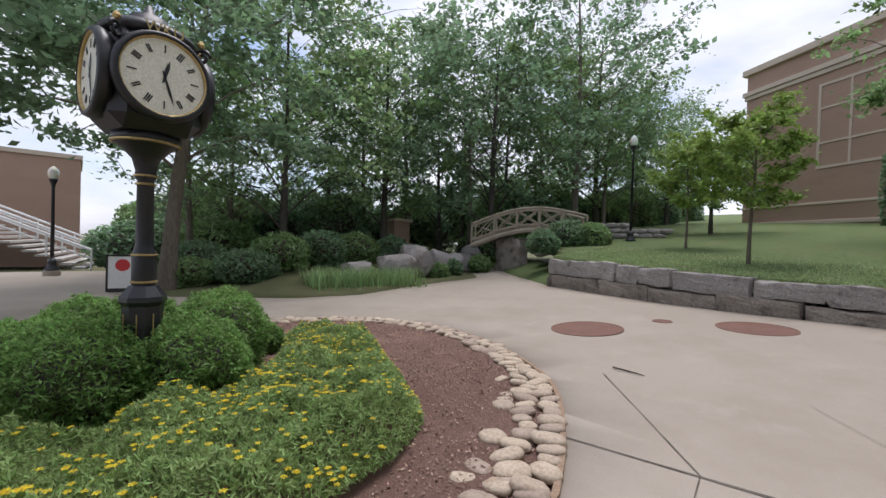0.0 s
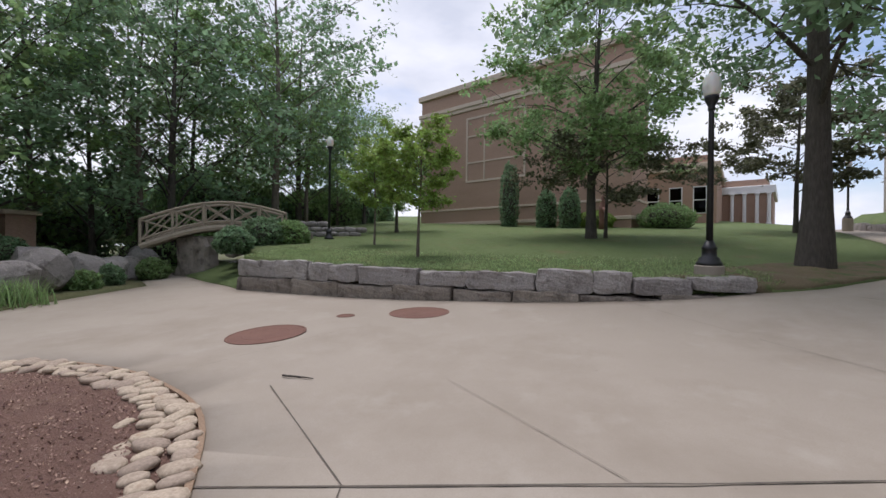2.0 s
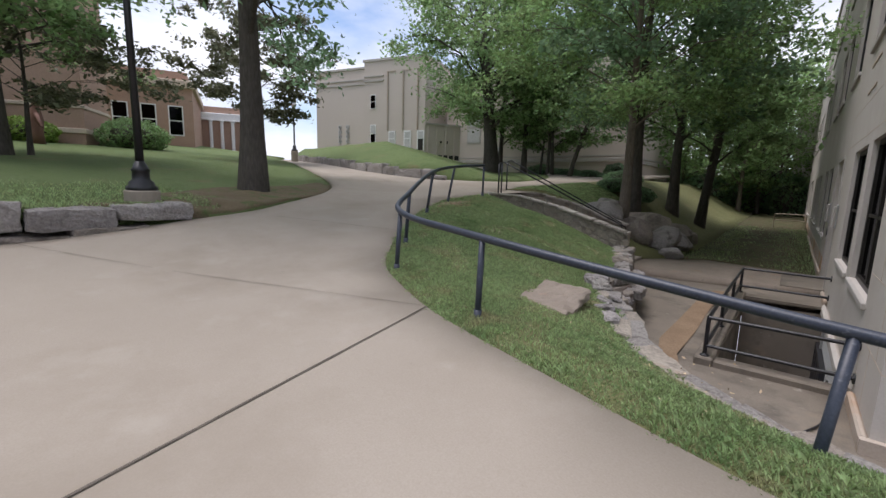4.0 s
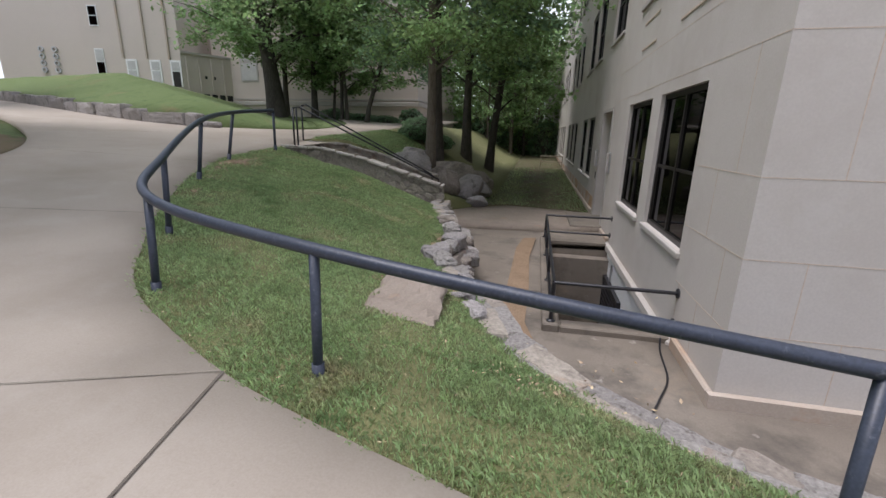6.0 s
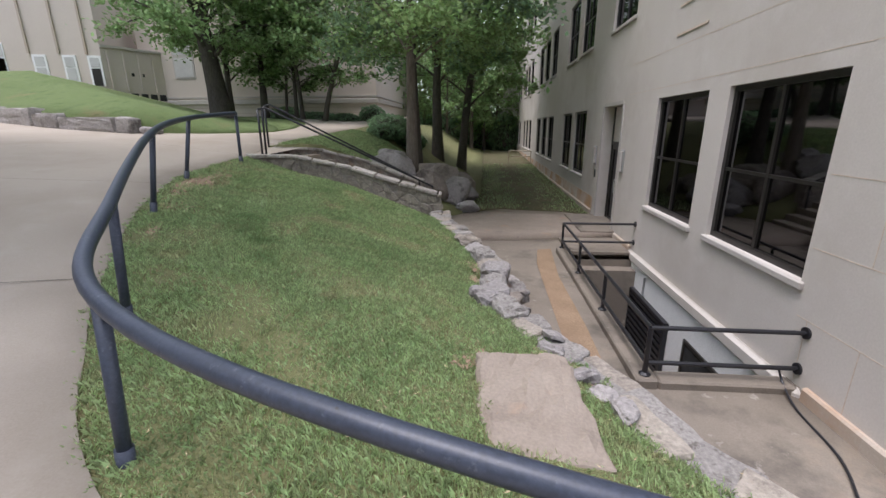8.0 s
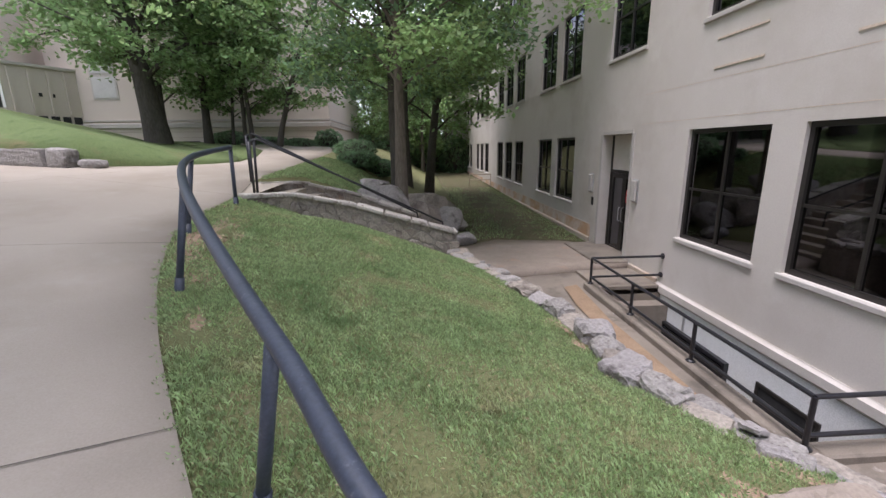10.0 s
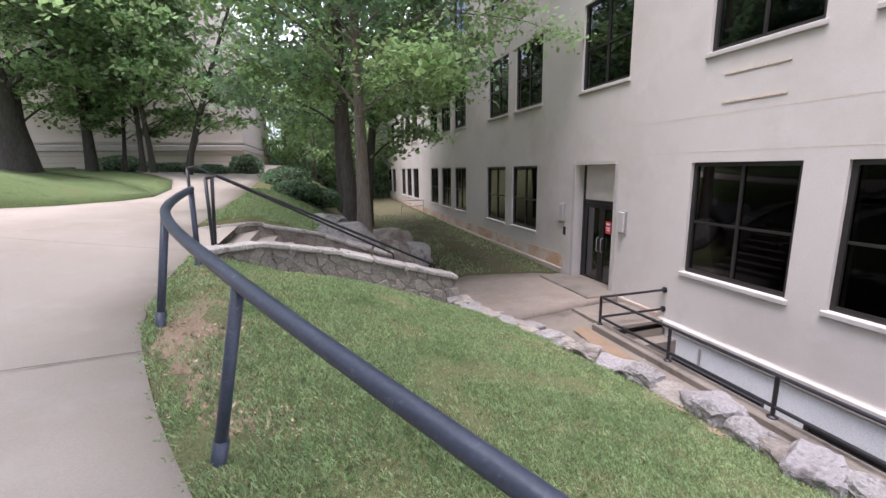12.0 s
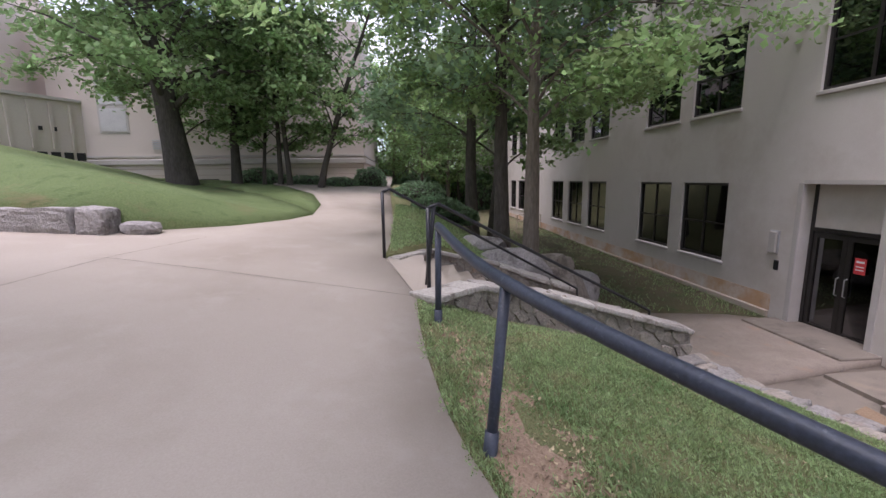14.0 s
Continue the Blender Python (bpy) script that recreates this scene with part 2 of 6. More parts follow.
    "sand": material("sandy_clay_wash", (0.19, 0.125, 0.078), (0.30, 0.215, 0.14), 0.95, 3, 60, 0.5, 0.01),
    "hall": material("buff_stone_hall", (0.540, 0.473, 0.414), (0.576, 0.508, 0.450), 0.9, 0.3, 20, 0.05, 0.01, grain=0.15),
    "slab": material("tan_stone_slab", (0.215, 0.175, 0.140), (0.295, 0.248, 0.202), 0.9, 2.5, 50, 0.4, 0.01, grain=0.3, spots=[((0.320, 0.209, 0.139), 1.8, 0.58, 0.75), ((0.174, 0.146, 0.125), 4, 0.6, 0.75)]),
    # sky reflection in the hall's panes, put into a flat pale colour
    "pale_pane": material("pale_sky_reflecting_pane", (0.42, 0.42, 0.41), (0.55, 0.54, 0.52), 0.7, 3, 40, 0.0),
    "mulch_chip": material("bark_chips", (0.20, 0.115, 0.09), (0.36, 0.25, 0.20), 0.95, 6, 30, 0.0, island=0.6),
    "metal": material("galvanised_metal", (0.42, 0.42, 0.42), (0.55, 0.55, 0.55), 0.45, 4, 50, 0.1, 0.002, metal=0.7),
}
def globe_material():
    m = bpy.data.materials.new("frosted_globe")
    m.use_nodes = True
    b = m.node_tree.nodes["Principled BSDF"]
    b.inputs["Base Color"].default_value = (0.78, 0.77, 0.72, 1)
    b.inputs["Roughness"].default_value = 0.25
    b.inputs["Subsurface Weight"].default_value = 0.3
    return m
M["globe"] = globe_material()

# ---- mesh helpers ----
from mathutils.geometry import delaunay_2d_cdt


def mesh_object(name, verts, faces, mat, parent=None, label="", smooth=False):
    me = bpy.data.meshes.new(name)
    me.from_pydata(verts, [], faces)
    me.materials.append(mat)
    if smooth:
        me.polygons.foreach_set("use_smooth", [True] * len(me.polygons))
    me.update()
    ob = new(name, me)
    if parent:
        ob.parent = parent
    return tagged(ob, label=label)


def part(name, bm, mat, parent=None, label="", smooth=False):
    me = bpy.data.meshes.new(name)
    bmesh.ops.recalc_face_normals(bm, faces=bm.faces)
    bm.to_mesh(me)
    bm.free()
    me.materials.append(mat)
    if smooth:
        me.polygons.foreach_set("use_smooth", [True] * len(me.polygons))
    ob = new(name, me)
    if parent:
        ob.parent = parent
    return tagged(ob, label=label)


def thing(name, at, label, category, group="", kind=""):
    ob = new(name)
    ob.location = at
    ob.empty_display_size = 0.2
    return tagged(ob, label, category, group, kind)


def box(bm, x0, x1, y0, y1, z0, z1, bevel=0.0):
    vs = [bm.verts.new(p) for p in ((x0, y0, z0), (x1, y0, z0), (x1, y1, z0), (x0, y1, z0), (x0, y0, z1), (x1, y0, z1), (x1, y1, z1), (x0, y1, z1))]
    fs = [bm.faces.new([vs[i] for i in f]) for f in ((3, 2, 1, 0), (4, 5, 6, 7), (0, 1, 5, 4), (1, 2, 6, 5), (2, 3, 7, 6), (3, 0, 4, 7))]
    if bevel:
        es = list({e for f in fs for e in f.edges})
        bmesh.ops.bevel(bm, geom=es, offset=bevel, segments=1, affect="EDGES")
    return bm


def box_bm(*a, bevel=0.0):
    return box(bmesh.new(), *a, bevel=bevel)


def tube(bm, pts, radii, sides=8, cap=True):
    """A tapered tube along points."""
    pts = [Vector(p) for p in pts]
    if not hasattr(radii, "__len__"):
        radii = [radii] * len(pts)
    rings, side = [], None
    for i, p in enumerate(pts):
        d = (pts[min(i + 1, len(pts) - 1)] - pts[max(i - 1, 0)]).normalized()
        if side is None:
            side = d.orthogonal().normalized()
        side = (side - d * side.dot(d)).normalized()
        up = d.cross(side)
        rings.append([bm.verts.new(p + (side * math.cos(a) + up * math.sin(a)) * radii[i]) for a in [2 * math.pi * k / sides for k in range(sides)]])
    for a, b in zip(rings, rings[1:]):
        for k in range(sides):
            bm.faces.new((a[k], a[(k + 1) % sides], b[(k + 1) % sides], b[k]))
    if cap:
        bm.faces.new(rings[0][::-1])
        bm.faces.new(rings[-1])
    return bm


def lathe(bm, profile, at=(0, 0, 0), sides=24, ring=False):
    """A turned shape: (radius, height) pairs round the vertical through at."""
    rings = []
    for r, z in profile:
        rings.append([bm.verts.new((at[0] + r * math.cos(2 * math.pi * k / sides), at[1] + r * math.sin(2 * math.pi * k / sides), at[2] + z)) for k in range(sides)])
    for a, b in zip(rings, rings[1:]):
        for k in range(sides):
            bm.faces.new((a[k], a[(k + 1) % sides], b[(k + 1) % sides], b[k]))
    if ring:
        for k in range(sides):
            bm.faces.new((rings[-1][k], rings[-1][(k + 1) % sides], rings[0][(k + 1) % sides], rings[0][k]))
        return bm
    bm.faces.new(rings[0][::-1])
    bm.faces.new(rings[-1])
    return bm


def catmull(pts, n=6):
    pts = [Vector(p) for p in pts]
    out = []
    for i in range(len(pts) - 1):
        p0, p1, p2, p3 = pts[max(i - 1, 0)], pts[i], pts[i + 1], pts[min(i + 2, len(pts) - 1)]
        for k in range(n):
            t = k / n
            out.append(0.5 * (2 * p1 + (p2 - p0) * t + (2 * p0 - 5 * p1 + 4 * p2 - p3) * t * t + (3 * p1 - p0 - 3 * p2 + p3) * t ** 3))
    return out + [pts[-1]]


def inside(poly, x, y):
    c = False
    for (x0, y0), (x1, y1) in zip(poly, poly[1:] + poly[:1]):
        if (y0 > y) != (y1 > y) and x < (x1 - x0) * (y - y0) / (y1 - y0) + x0:
            c = not c
    return c


LINES = {}


def line_dist(line, x, y):
    key = (len(line), line[0], line[-1])
    if key not in LINES:
        p = np.array(line, dtype=float)
        d = p[1:] - p[:-1]
        LINES[key] = (p[:-1, 0].copy(), p[:-1, 1].copy(), d[:, 0].copy(), d[:, 1].copy(), (d * d).sum(1) + 1e-9)
    px, py, dx, dy, dd = LINES[key]
    ax, ay = x - px, y - py
    t = np.minimum(np.maximum((ax * dx + ay * dy) / dd, 0), 1)
    ax -= t * dx
    ay -= t * dy
    return math.sqrt((ax * ax + ay * ay).min())


def smooth_line(pts, n=5):
    return [(p.x, p.y) for p in catmull([(x, y, 0) for x, y in pts], n)]


def sheet(name, poly, height, step, mat, label="", hole=None, skirt=0.0, rough=0.0):
    """A piece of ground inside a closed outline, with its own relief."""
    pts = [Vector(p) for p in poly]
    n = len(pts)
    edges = [(i, (i + 1) % n) for i in range(n)]
    if hole:
        h0 = len(pts)
        pts += [Vector(p) for p in hole]
        edges += [(h0 + i, h0 + (i + 1) % len(hole)) for i in range(len(hole))]
    xs, ys = [p[0] for p in poly], [p[1] for p in poly]
    y = min(ys)
    r = random.Random(7)
    while y < max(ys):
        x = min(xs)
        while x < max(xs):
            q = (x + r.uniform(-0.2, 0.2) * step, y + r.uniform(-0.2, 0.2) * step)
            if inside(poly, *q) and not (hole and inside(hole, *q)) and line_dist(poly + poly[:1], *q) > step * 0.35:
                pts.append(Vector(q))
            x += step
        y += step
    vs, es, fs, *_ = delaunay_2d_cdt(pts, edges, [], 0, 1e-5)
    faces = []
    for f in fs:
        cx, cy = sum(vs[i].x for i in f) / 3, sum(vs[i].y for i in f) / 3
        if inside(poly, cx, cy) and not (hole and inside(hole, cx, cy)):
            faces.append(list(f))
    verts = [(v.x, v.y, height(v.x, v.y) + (noise.noise((v.x * 1.7, v.y * 1.7, 3)) * rough)) for v in vs]
    if skirt:
        count = {}
        for f in faces:
            for a, b in zip(f, f[1:] + f[:1]):
                count[(a, b)] = 1
        rim = [(a, b) for a, b in count if (b, a) not in count]
        low = {}
        for a, b in rim:
            for k in (a, b):
                if k not in low:
                    low[k] = len(verts)
                    verts.append((verts[k][0], verts[k][1], verts[k][2] - skirt))
            faces.append([b, a, low[a], low[b]])
    ob = mesh_object(name, verts, faces, mat, smooth=True)
    return tagged(ob, label=label, kind="structure")


# ---- ground relief ----
U_Z = ((-12, .30), (-5, .36), (-.8, .47), (1, .57), (2.4, .68), (4.8, .78), (6.5, .875), (8, 1.05), (10.3, 1.38), (11.9, 1.58), (13.1, 1.70), (16, 1.95), (20, 2.25), (30, 3.0), (45, 3.9))
U_A, U_B = [a for a, b in U_Z], [b for a, b in U_Z]


def paving_z(x, y):
    return float(np.interp(-.78 * (x - 6.5) + .63 * (y + 1), U_A, U_B))


EDGE_EAST = smooth_line([(16, 1.5), (9, 1.75), (6.6, 1.95), (5.85, 2.04), (5.31, 2.16), (4.56, 2.37), (3.8, 2.58), (3.05, 2.83), (2.35, 3.17), (1.8, 3.48), (1.35, 3.85), (.98, 4.3), (.62, 4.72), (.05, 5.57), (-.28, 6.1), (-.62, 6.72), (-.92, 7.35), (-1.28, 8.3), (-1.42, 9.2), (-1.47, 10.0), (-1.47, 10.65)], 3)
WALL_LINE = [(-4.85, -9.95), (-4.1, -7.8), (-3.5, -5.95), (-3.15, -4.4), (-3.0, -3.1), (-2.78, -1.84), (-2.56, -.42), (-2.42, .95), (-2.43, 1.9), (-2.53, 2.8)]
EDGE_WEST = smooth_line([(-2.53, 2.8), (-2.6, 3.9), (-2.95, 4.7), (-3.4, 5.7), (-4.1, 6.7), (-5.18, 7.67), (-7.06, 8.93), (-9.5, 10.3), (-13, 12), (-18.2, 14.4), (-30, 20)], 3)
MOUND_EDGE = [(-30, 21.5), (-19.8, 17.7), (-11.6, 14.6), (-8.4, 13.7), (-6.6, 13.55), (-5.9, 13.8), (-4.8, 14.6), (-4.05, 15.6), (-3.72, 16.5)]
MOUND_BACK = [(-4.4, 18.2), (-6.3, 21.0), (-9.0, 24.0), (-12.5, 27.0), (-16, 31.5)]
BED = smooth_line([(4.82, -3.04), (4.15, -3.43), (3.24, -4.13), (2.64, -5.01), (2.13, -6.32), (2.02, -7.8), (2.65, -9.19), (4.31, -10.25), (6.6, -10.2), (8.6, -8.8), (9.6, -6.6), (9.4, -4.4), (8.2, -3.1), (6.5, -2.7), (4.82, -3.04)], 4)[:-1]
EDGING = [(11, 2.35), (8.2, 2.5), (6.9, 2.7), (6.11, 2.97), (5.5, 3.35), (5.1, 3.66), (4.75, 4.0), (4.5, 4.4), (4.2, 5.2), (3.75, 5.9), (3.45, 6.5), (3.5, 7.6), (3.25, 8.5), (2.8, 9.7), (2.45, 10.8), (2.35, 11.75)]


def lawn_z(x, y):
    z = 1.50 + .09 * (-x - 2.8)
    if y > -1:
        k = paving_z(x, y) + .03 + .30 * line_dist(EDGE_WEST, x, y)
        if y > 2.4:
            z = min(z, k)
    return z


def mound_z(x, y):
    s, q = (x + 4) * -.794 + (y - 16) * -.607, (x + 4) * -.607 + (y - 16) * .794
    z = 2.2 + .06 * max(q, -2) + .26 * max(s, 0)
    e = paving_z(x, y) + .04 + .33 * line_dist(MOUND_EDGE, x, y) + (0.36 if x < -6.2 else 0.36 * max(0, (-5.6 - x) / .6))
    return min(z, e, 5.0)


def edging_z(x, y):
    return float(np.interp(y, (2.3, 3.4, 4.5, 6.2, 7.7, 9.7, 11.8), (.50, .42, .44, .46, .38, .50, .40)))


def bank_z(x, y):
    a, b = line_dist(EDGE_EAST, x, y), line_dist(EDGING, x, y)
    t = a / (a + b + 1e-6)
    hi, lo = paving_z(x, y) - .02, edging_z(x, y)
    w_ = max(0.0, 1 - line_dist([(-1.0, 11.0), (-.75, 11.28), (.4, 11.72), (1.3, 11.75), (2.4, 11.82)], x, y) / 1.3)
    return hi + (lo - hi) * (t ** 1.25) + .10 * math.sin(math.pi * t) - .27 * w_ * w_ * (3 - 2 * w_) * max(0.0, min(1.0, (x + 1.3) / .8))


LOW_Z = -.30
PAVING_LEFT = [(-5.9, -14.3), (-2.4, -13.85), (.64, -12.7), (2.5, -13.2), (5.15, -15.2), (5.6, -19), (4.0, -26), (16, -26)]
paving_outline = EDGE_EAST + [(-1.62, 11.4), (-1.88, 12.4), (-1.75, 14.5), (-1.9, 18), (-2.2, 26), (-2.4, 40), (-8, 40), (-5.6, 30)] + [(-7.5, 26.5), (-6.3, 24.5), (-4.7, 21.5), (-3.9, 18.5)] + MOUND_EDGE[::-1] + EDGE_WEST[::-1] + WALL_LINE[::-1][1:] + [(-5.6, -10.9), (-7.0, -13.0), (-10.5, -17.5), (-12, -21), (-10.4, -21), (-8.5, -17.5)] + PAVING_LEFT
sheet("pavement", paving_outline, lambda x, y: paving_z(x, y), 0.8, M["concrete"], "buff broom-finished concrete plaza and rising walk", hole=BED, skirt=0.12)
lawn_inner = [(x - .25, y) for x, y in WALL_LINE]
sheet("lawn", [(-6.2, -10.2)] + lawn_inner + EDGE_WEST[1:] + [(-30, 20.5), (-90, 20.5), (-90, -60), (-20, -60), (-14.5, -22), (-9.5, -13.6)], lawn_z, 1.2, M["lawn"], "green lawn hillside with dry patches", skirt=.3, rough=.05)
sheet("mound_lawn", MOUND_EDGE + MOUND_BACK + [(-40, 31.5)], mound_z, 0.7, M["lawn"], "mown grass mound", skirt=.3, rough=.04)
pit_hole = [(5.16, 6.38), (6.5, 6.38), (6.5, 11.0), (5.16, 11.0)]
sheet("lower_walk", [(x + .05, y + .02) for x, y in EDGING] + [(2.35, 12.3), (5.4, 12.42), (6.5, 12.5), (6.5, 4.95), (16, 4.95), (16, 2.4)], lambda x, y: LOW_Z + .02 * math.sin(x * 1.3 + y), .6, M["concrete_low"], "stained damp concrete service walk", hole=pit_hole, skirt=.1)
sheet("bank_lawn", EDGE_EAST + [(-1.35, 10.66), (-.75, 11.28), (.4, 11.72), (1.3, 11.75), (2.35, 11.8)] + EDGING[::-1][1:], bank_z, .32, M["grass_soil"], "grassy bank with worn bare earth", skirt=.25, rough=.04)
sheet("door_walk", [(2.3, 12.0), (3.73, 12.02), (5.47, 12.3), (6.5, 12.45), (6.5, 14.5), (5.75, 15.0), (3.9, 15.35), (2.75, 14.6), (2.2, 13.9)], lambda x, y: -.17, .8, M["slab"], "tan concrete walk slab at the doors", skirt=.14)


def strip_z(x, y):
    return -.16 + .012 * max(0, y - 15)


def north_z(x, y):
    t = max(0.0, min(1.0, (x + 1.9) / 5.2))
    hi = paving_z(-1.9, y) if y < 26 else paving_z(-1.9, 26)
    return hi + .02 + (strip_z(x, y) - hi) * (t * t * (3 - 2 * t))


# tree shade on this strip is part of its dark ground colour
sheet("side_yard", [(2.75, 14.6), (3.9, 15.35), (5.75, 15.0), (6.5, 14.5), (6.5, 70), (3.3, 70), (3.3, 18)], strip_z, 1.0, M["yard"], "grass strip beside the building, coloured dark for the tree shade", skirt=.3, rough=.05)
sheet("north_bank", [(-1.88, 12.4), (-1.2, 13.65), (0, 14.15), (.8, 14.2), (1.65, 14.0), (2.2, 13.9), (2.75, 14.6), (3.3, 18), (3.3, 70), (-2.4, 70), (-2.4, 40), (-2.2, 26), (-1.9, 18), (-1.75, 14.5)], north_z, .7, M["grass_soil"], "grass and leaf litter slope under the trees", skirt=.4, rough=.06)
sheet("terrace_lawn", [(-4.3, 18.5), (-3.72, 16.5), (-3.9, 18.5), (-4.7, 21.5), (-6.3, 24.5), (-7.5, 26.5), (-5.6, 30), (-8, 40), (-20, 40), (-16, 31.5), (-12.5, 27), (-9, 24), (-6.3, 21)], lambda x, y: paving_z(x, y) + .03 if y < 24 else paving_z(x, 24) + .03, 1.0, M["lawn"], "shaded grass under the trees", skirt=.3)


def woods_z(x, y):
    d = line_dist([(-12, -21), (-8.6, -17.5)] + PAVING_LEFT, x, y)
    return paving_z(x, y) + .03 + min(1.3, .22 * max(0, d - 1.6)) * (1 if x < 2 else max(0, 1 - (x - 2) / 3))


sheet("woodland_ground", PAVING_LEFT[:-1] + [(4, -75), (-90, -75), (-20, -60), (-14.5, -22), (-12, -21), (-10.4, -21), (-8.5, -17.5)], woods_z, 1.5, M["wood_floor"], "leafy ground under woodland trees", skirt=.3, rough=.08)
sheet("bank_corner", [(-6.2, -10.2), (-9.5, -13.6), (-14.5, -22), (-12, -21), (-10.5, -17.5), (-7.0, -13.0), (-5.6, -10.9), (-4.85, -9.95)], lambda x, y: paving_z(x, y) + .03 + .3 * line_dist([(-12, -21), (-10.5, -17.5), (-7, -13), (-5.6, -10.9), (-4.85, -9.95)], x, y), .8, M["lawn"], "grass verge", skirt=.3)
sheet("ground", [(-600, -600), (600, -600), (600, 600), (-600, 600)], lambda x, y: -.75, 60, M["wood_floor"], "distant ground", hole=[(5, 6.2), (6.6, 6.2), (6.6, 11.2), (5, 11.2)])
sheet("garden_bed", BED, lambda x, y: paving_z(x, y) - .02 + .10 * min(1.5, line_dist(BED + BED[:1], x, y)), .35, M["mulch"], "reddish mulch garden bed", rough=.05)

# ---- limestone academic building beside the walk ----
FX = 6.51
PAIRS = [(6.5, 8.39), (8.92, 10.74), (16.3, 18.04), (18.58, 20.31), (22.75, 24.42), (25.02, 26.65), (27.35, 28.95), (32.1, 33.75), (34.3, 35.9), (36.45, 37.95), (40.6, 42.2), (42.7, 44.3)]
openings = [(a, b, .80, 2.78) for a, b in PAIRS]
UPPER = [(6.6, 8.3), (8.9, 10.6), (12.5, 14.2)] + [(a - .15, b - .15) for a, b in PAIRS[2:4]] + PAIRS[4:]
openings += [(a, b, 4.56, 6.5) for a, b in UPPER] + [(a, b, 8.2, 10.1) for a, b in UPPER]
DOOR = (12.75, 14.27, -.30, 2.78)


def wall_with_openings(name, x0, x1, y0, y1, z0, z1, holes, mat, label):
    bm = bmesh.new()
    ys = sorted({y0, y1, *[h[0] for h in holes], *[h[1] for h in holes]})
    zs = sorted({z0, z1, *[h[2] for h in holes], *[h[3] for h in holes]})
    cache = {}
    def v(x, y, z):
        k = (round(x, 4), round(y, 4), round(z, 4))
        if k not in cache:
            cache[k] = bm.verts.new(k)
        return cache[k]
    def solid(i, j):
        if i < 0 or j < 0 or i >= len(ys) - 1 or j >= len(zs) - 1:
            return False
        cy, cz = (ys[i] + ys[i + 1]) / 2, (zs[j] + zs[j + 1]) / 2
        return not any(h[0] < cy < h[1] and h[2] < cz < h[3] for h in holes)
    for i in range(len(ys) - 1):
        for j in range(len(zs) - 1):
            if not solid(i, j):
                continue
            a, b, c, d = ys[i], ys[i + 1], zs[j], zs[j + 1]
            bm.faces.new((v(x0, b, c), v(x0, a, c), v(x0, a, d), v(x0, b, d)))
            bm.faces.new((v(x1, a, c), v(x1, b, c), v(x1, b, d), v(x1, a, d)))
            if not solid(i - 1, j):
                bm.faces.new((v(x0, a, c), v(x1, a, c), v(x1, a, d), v(x0, a, d)))
            if not solid(i + 1, j):
                bm.faces.new((v(x1, b, c), v(x0, b, c), v(x0, b, d), v(x1, b, d)))
            if not solid(i, j - 1):
                bm.faces.new((v(x1, a, c), v(x0, a, c), v(x0, b, c), v(x1, b, c)))
            if not solid(i, j + 1):
                bm.faces.new((v(x0, a, d), v(x1, a, d), v(x1, b, d), v(x0, b, d)))
    return tagged(part(name, bm, mat), label, kind="structure")


wall_with_openings("wall_west", FX, FX + .35, 4.95, 46, -.42, 11.6, openings + [(DOOR[0], DOOR[1], -.29, DOOR[3])], M["stucco"], "smooth cream limestone facade with three storeys of windows")
tagged(part("wall_south", box_bm(FX + .35, 30, 4.95, 5.30, -.42, 11.6), M["stucco"]), "smooth cream limestone end wall", kind="structure")
tagged(part("wall_projection", box_bm(5.3, FX + .4, 46, 58, -.5, 10.5), M["stucco"]), "projecting cream limestone wing", kind="structure")
tagged(part("parapet", box_bm(FX - .08, 30, 4.87, 46, 11.603, 11.95), M["sill"]), "stone coping on the roofline", kind="structure")
tagged(part("roof", box_bm(FX + .36, 30, 5.31, 46, 11.2, 11.5), M["stucco"]), "flat roof", kind="structure")
# unseen rooms added behind the glass, their darkness put into the colour
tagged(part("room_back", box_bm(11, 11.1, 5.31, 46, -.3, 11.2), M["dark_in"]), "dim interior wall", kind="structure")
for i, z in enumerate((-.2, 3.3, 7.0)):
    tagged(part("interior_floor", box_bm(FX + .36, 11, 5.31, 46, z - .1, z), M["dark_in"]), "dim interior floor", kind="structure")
base = bmesh.new()
for a, b in ((4.95, 6.1), (11.2, 12.35), (14.75, 46)):
    box(base, FX - .07, FX - .003, a, b, -.42, -.14 if a < 14 else -.02, bevel=.02)
box(base, FX - .07, 16, 4.87, 4.945, -.42, -.145)
tagged(part("base_course", base, M["plinth"]), "rust-stained projecting stone base course", kind="structure")
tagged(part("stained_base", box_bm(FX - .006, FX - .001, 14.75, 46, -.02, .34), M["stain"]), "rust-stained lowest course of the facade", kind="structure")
# cladding joints near the corner and along the floors
jm = bmesh.new()
for k, z in enumerate((.45, 1.15, 1.85, 2.95, 3.55)):
    box(jm, FX - .002, FX + .01, 4.95, 6.45 if z < 2.8 else 12.4, z, z + .008)
    box(jm, FX + .0, 14, 4.948, 4.96, z, z + .008)
for z0, z1, y in ((-.2, .45, 5.7), (.45, 1.15, 5.3), (1.15, 1.85, 5.8), (1.85, 2.95, 5.4), (-.2, .45, 6.3)):
    box(jm, FX - .002, FX + .01, y, y + .008, z0, z1)
for z0, z1, xx in ((-.2, .45, 7.4), (.45, 1.15, 7.0), (1.15, 1.85, 7.6), (1.85, 2.95, 7.1), (.45, 1.15, 8.4)):
    box(jm, xx, xx + .008, 4.948, 4.96, z0, z1)
for y0, y1 in ((9.25, 10.27), (6.9, 7.95)):
    for z in (3.71, 4.15):
        box(jm, FX - .014, FX + .01, y0, y1, z, z + .03)
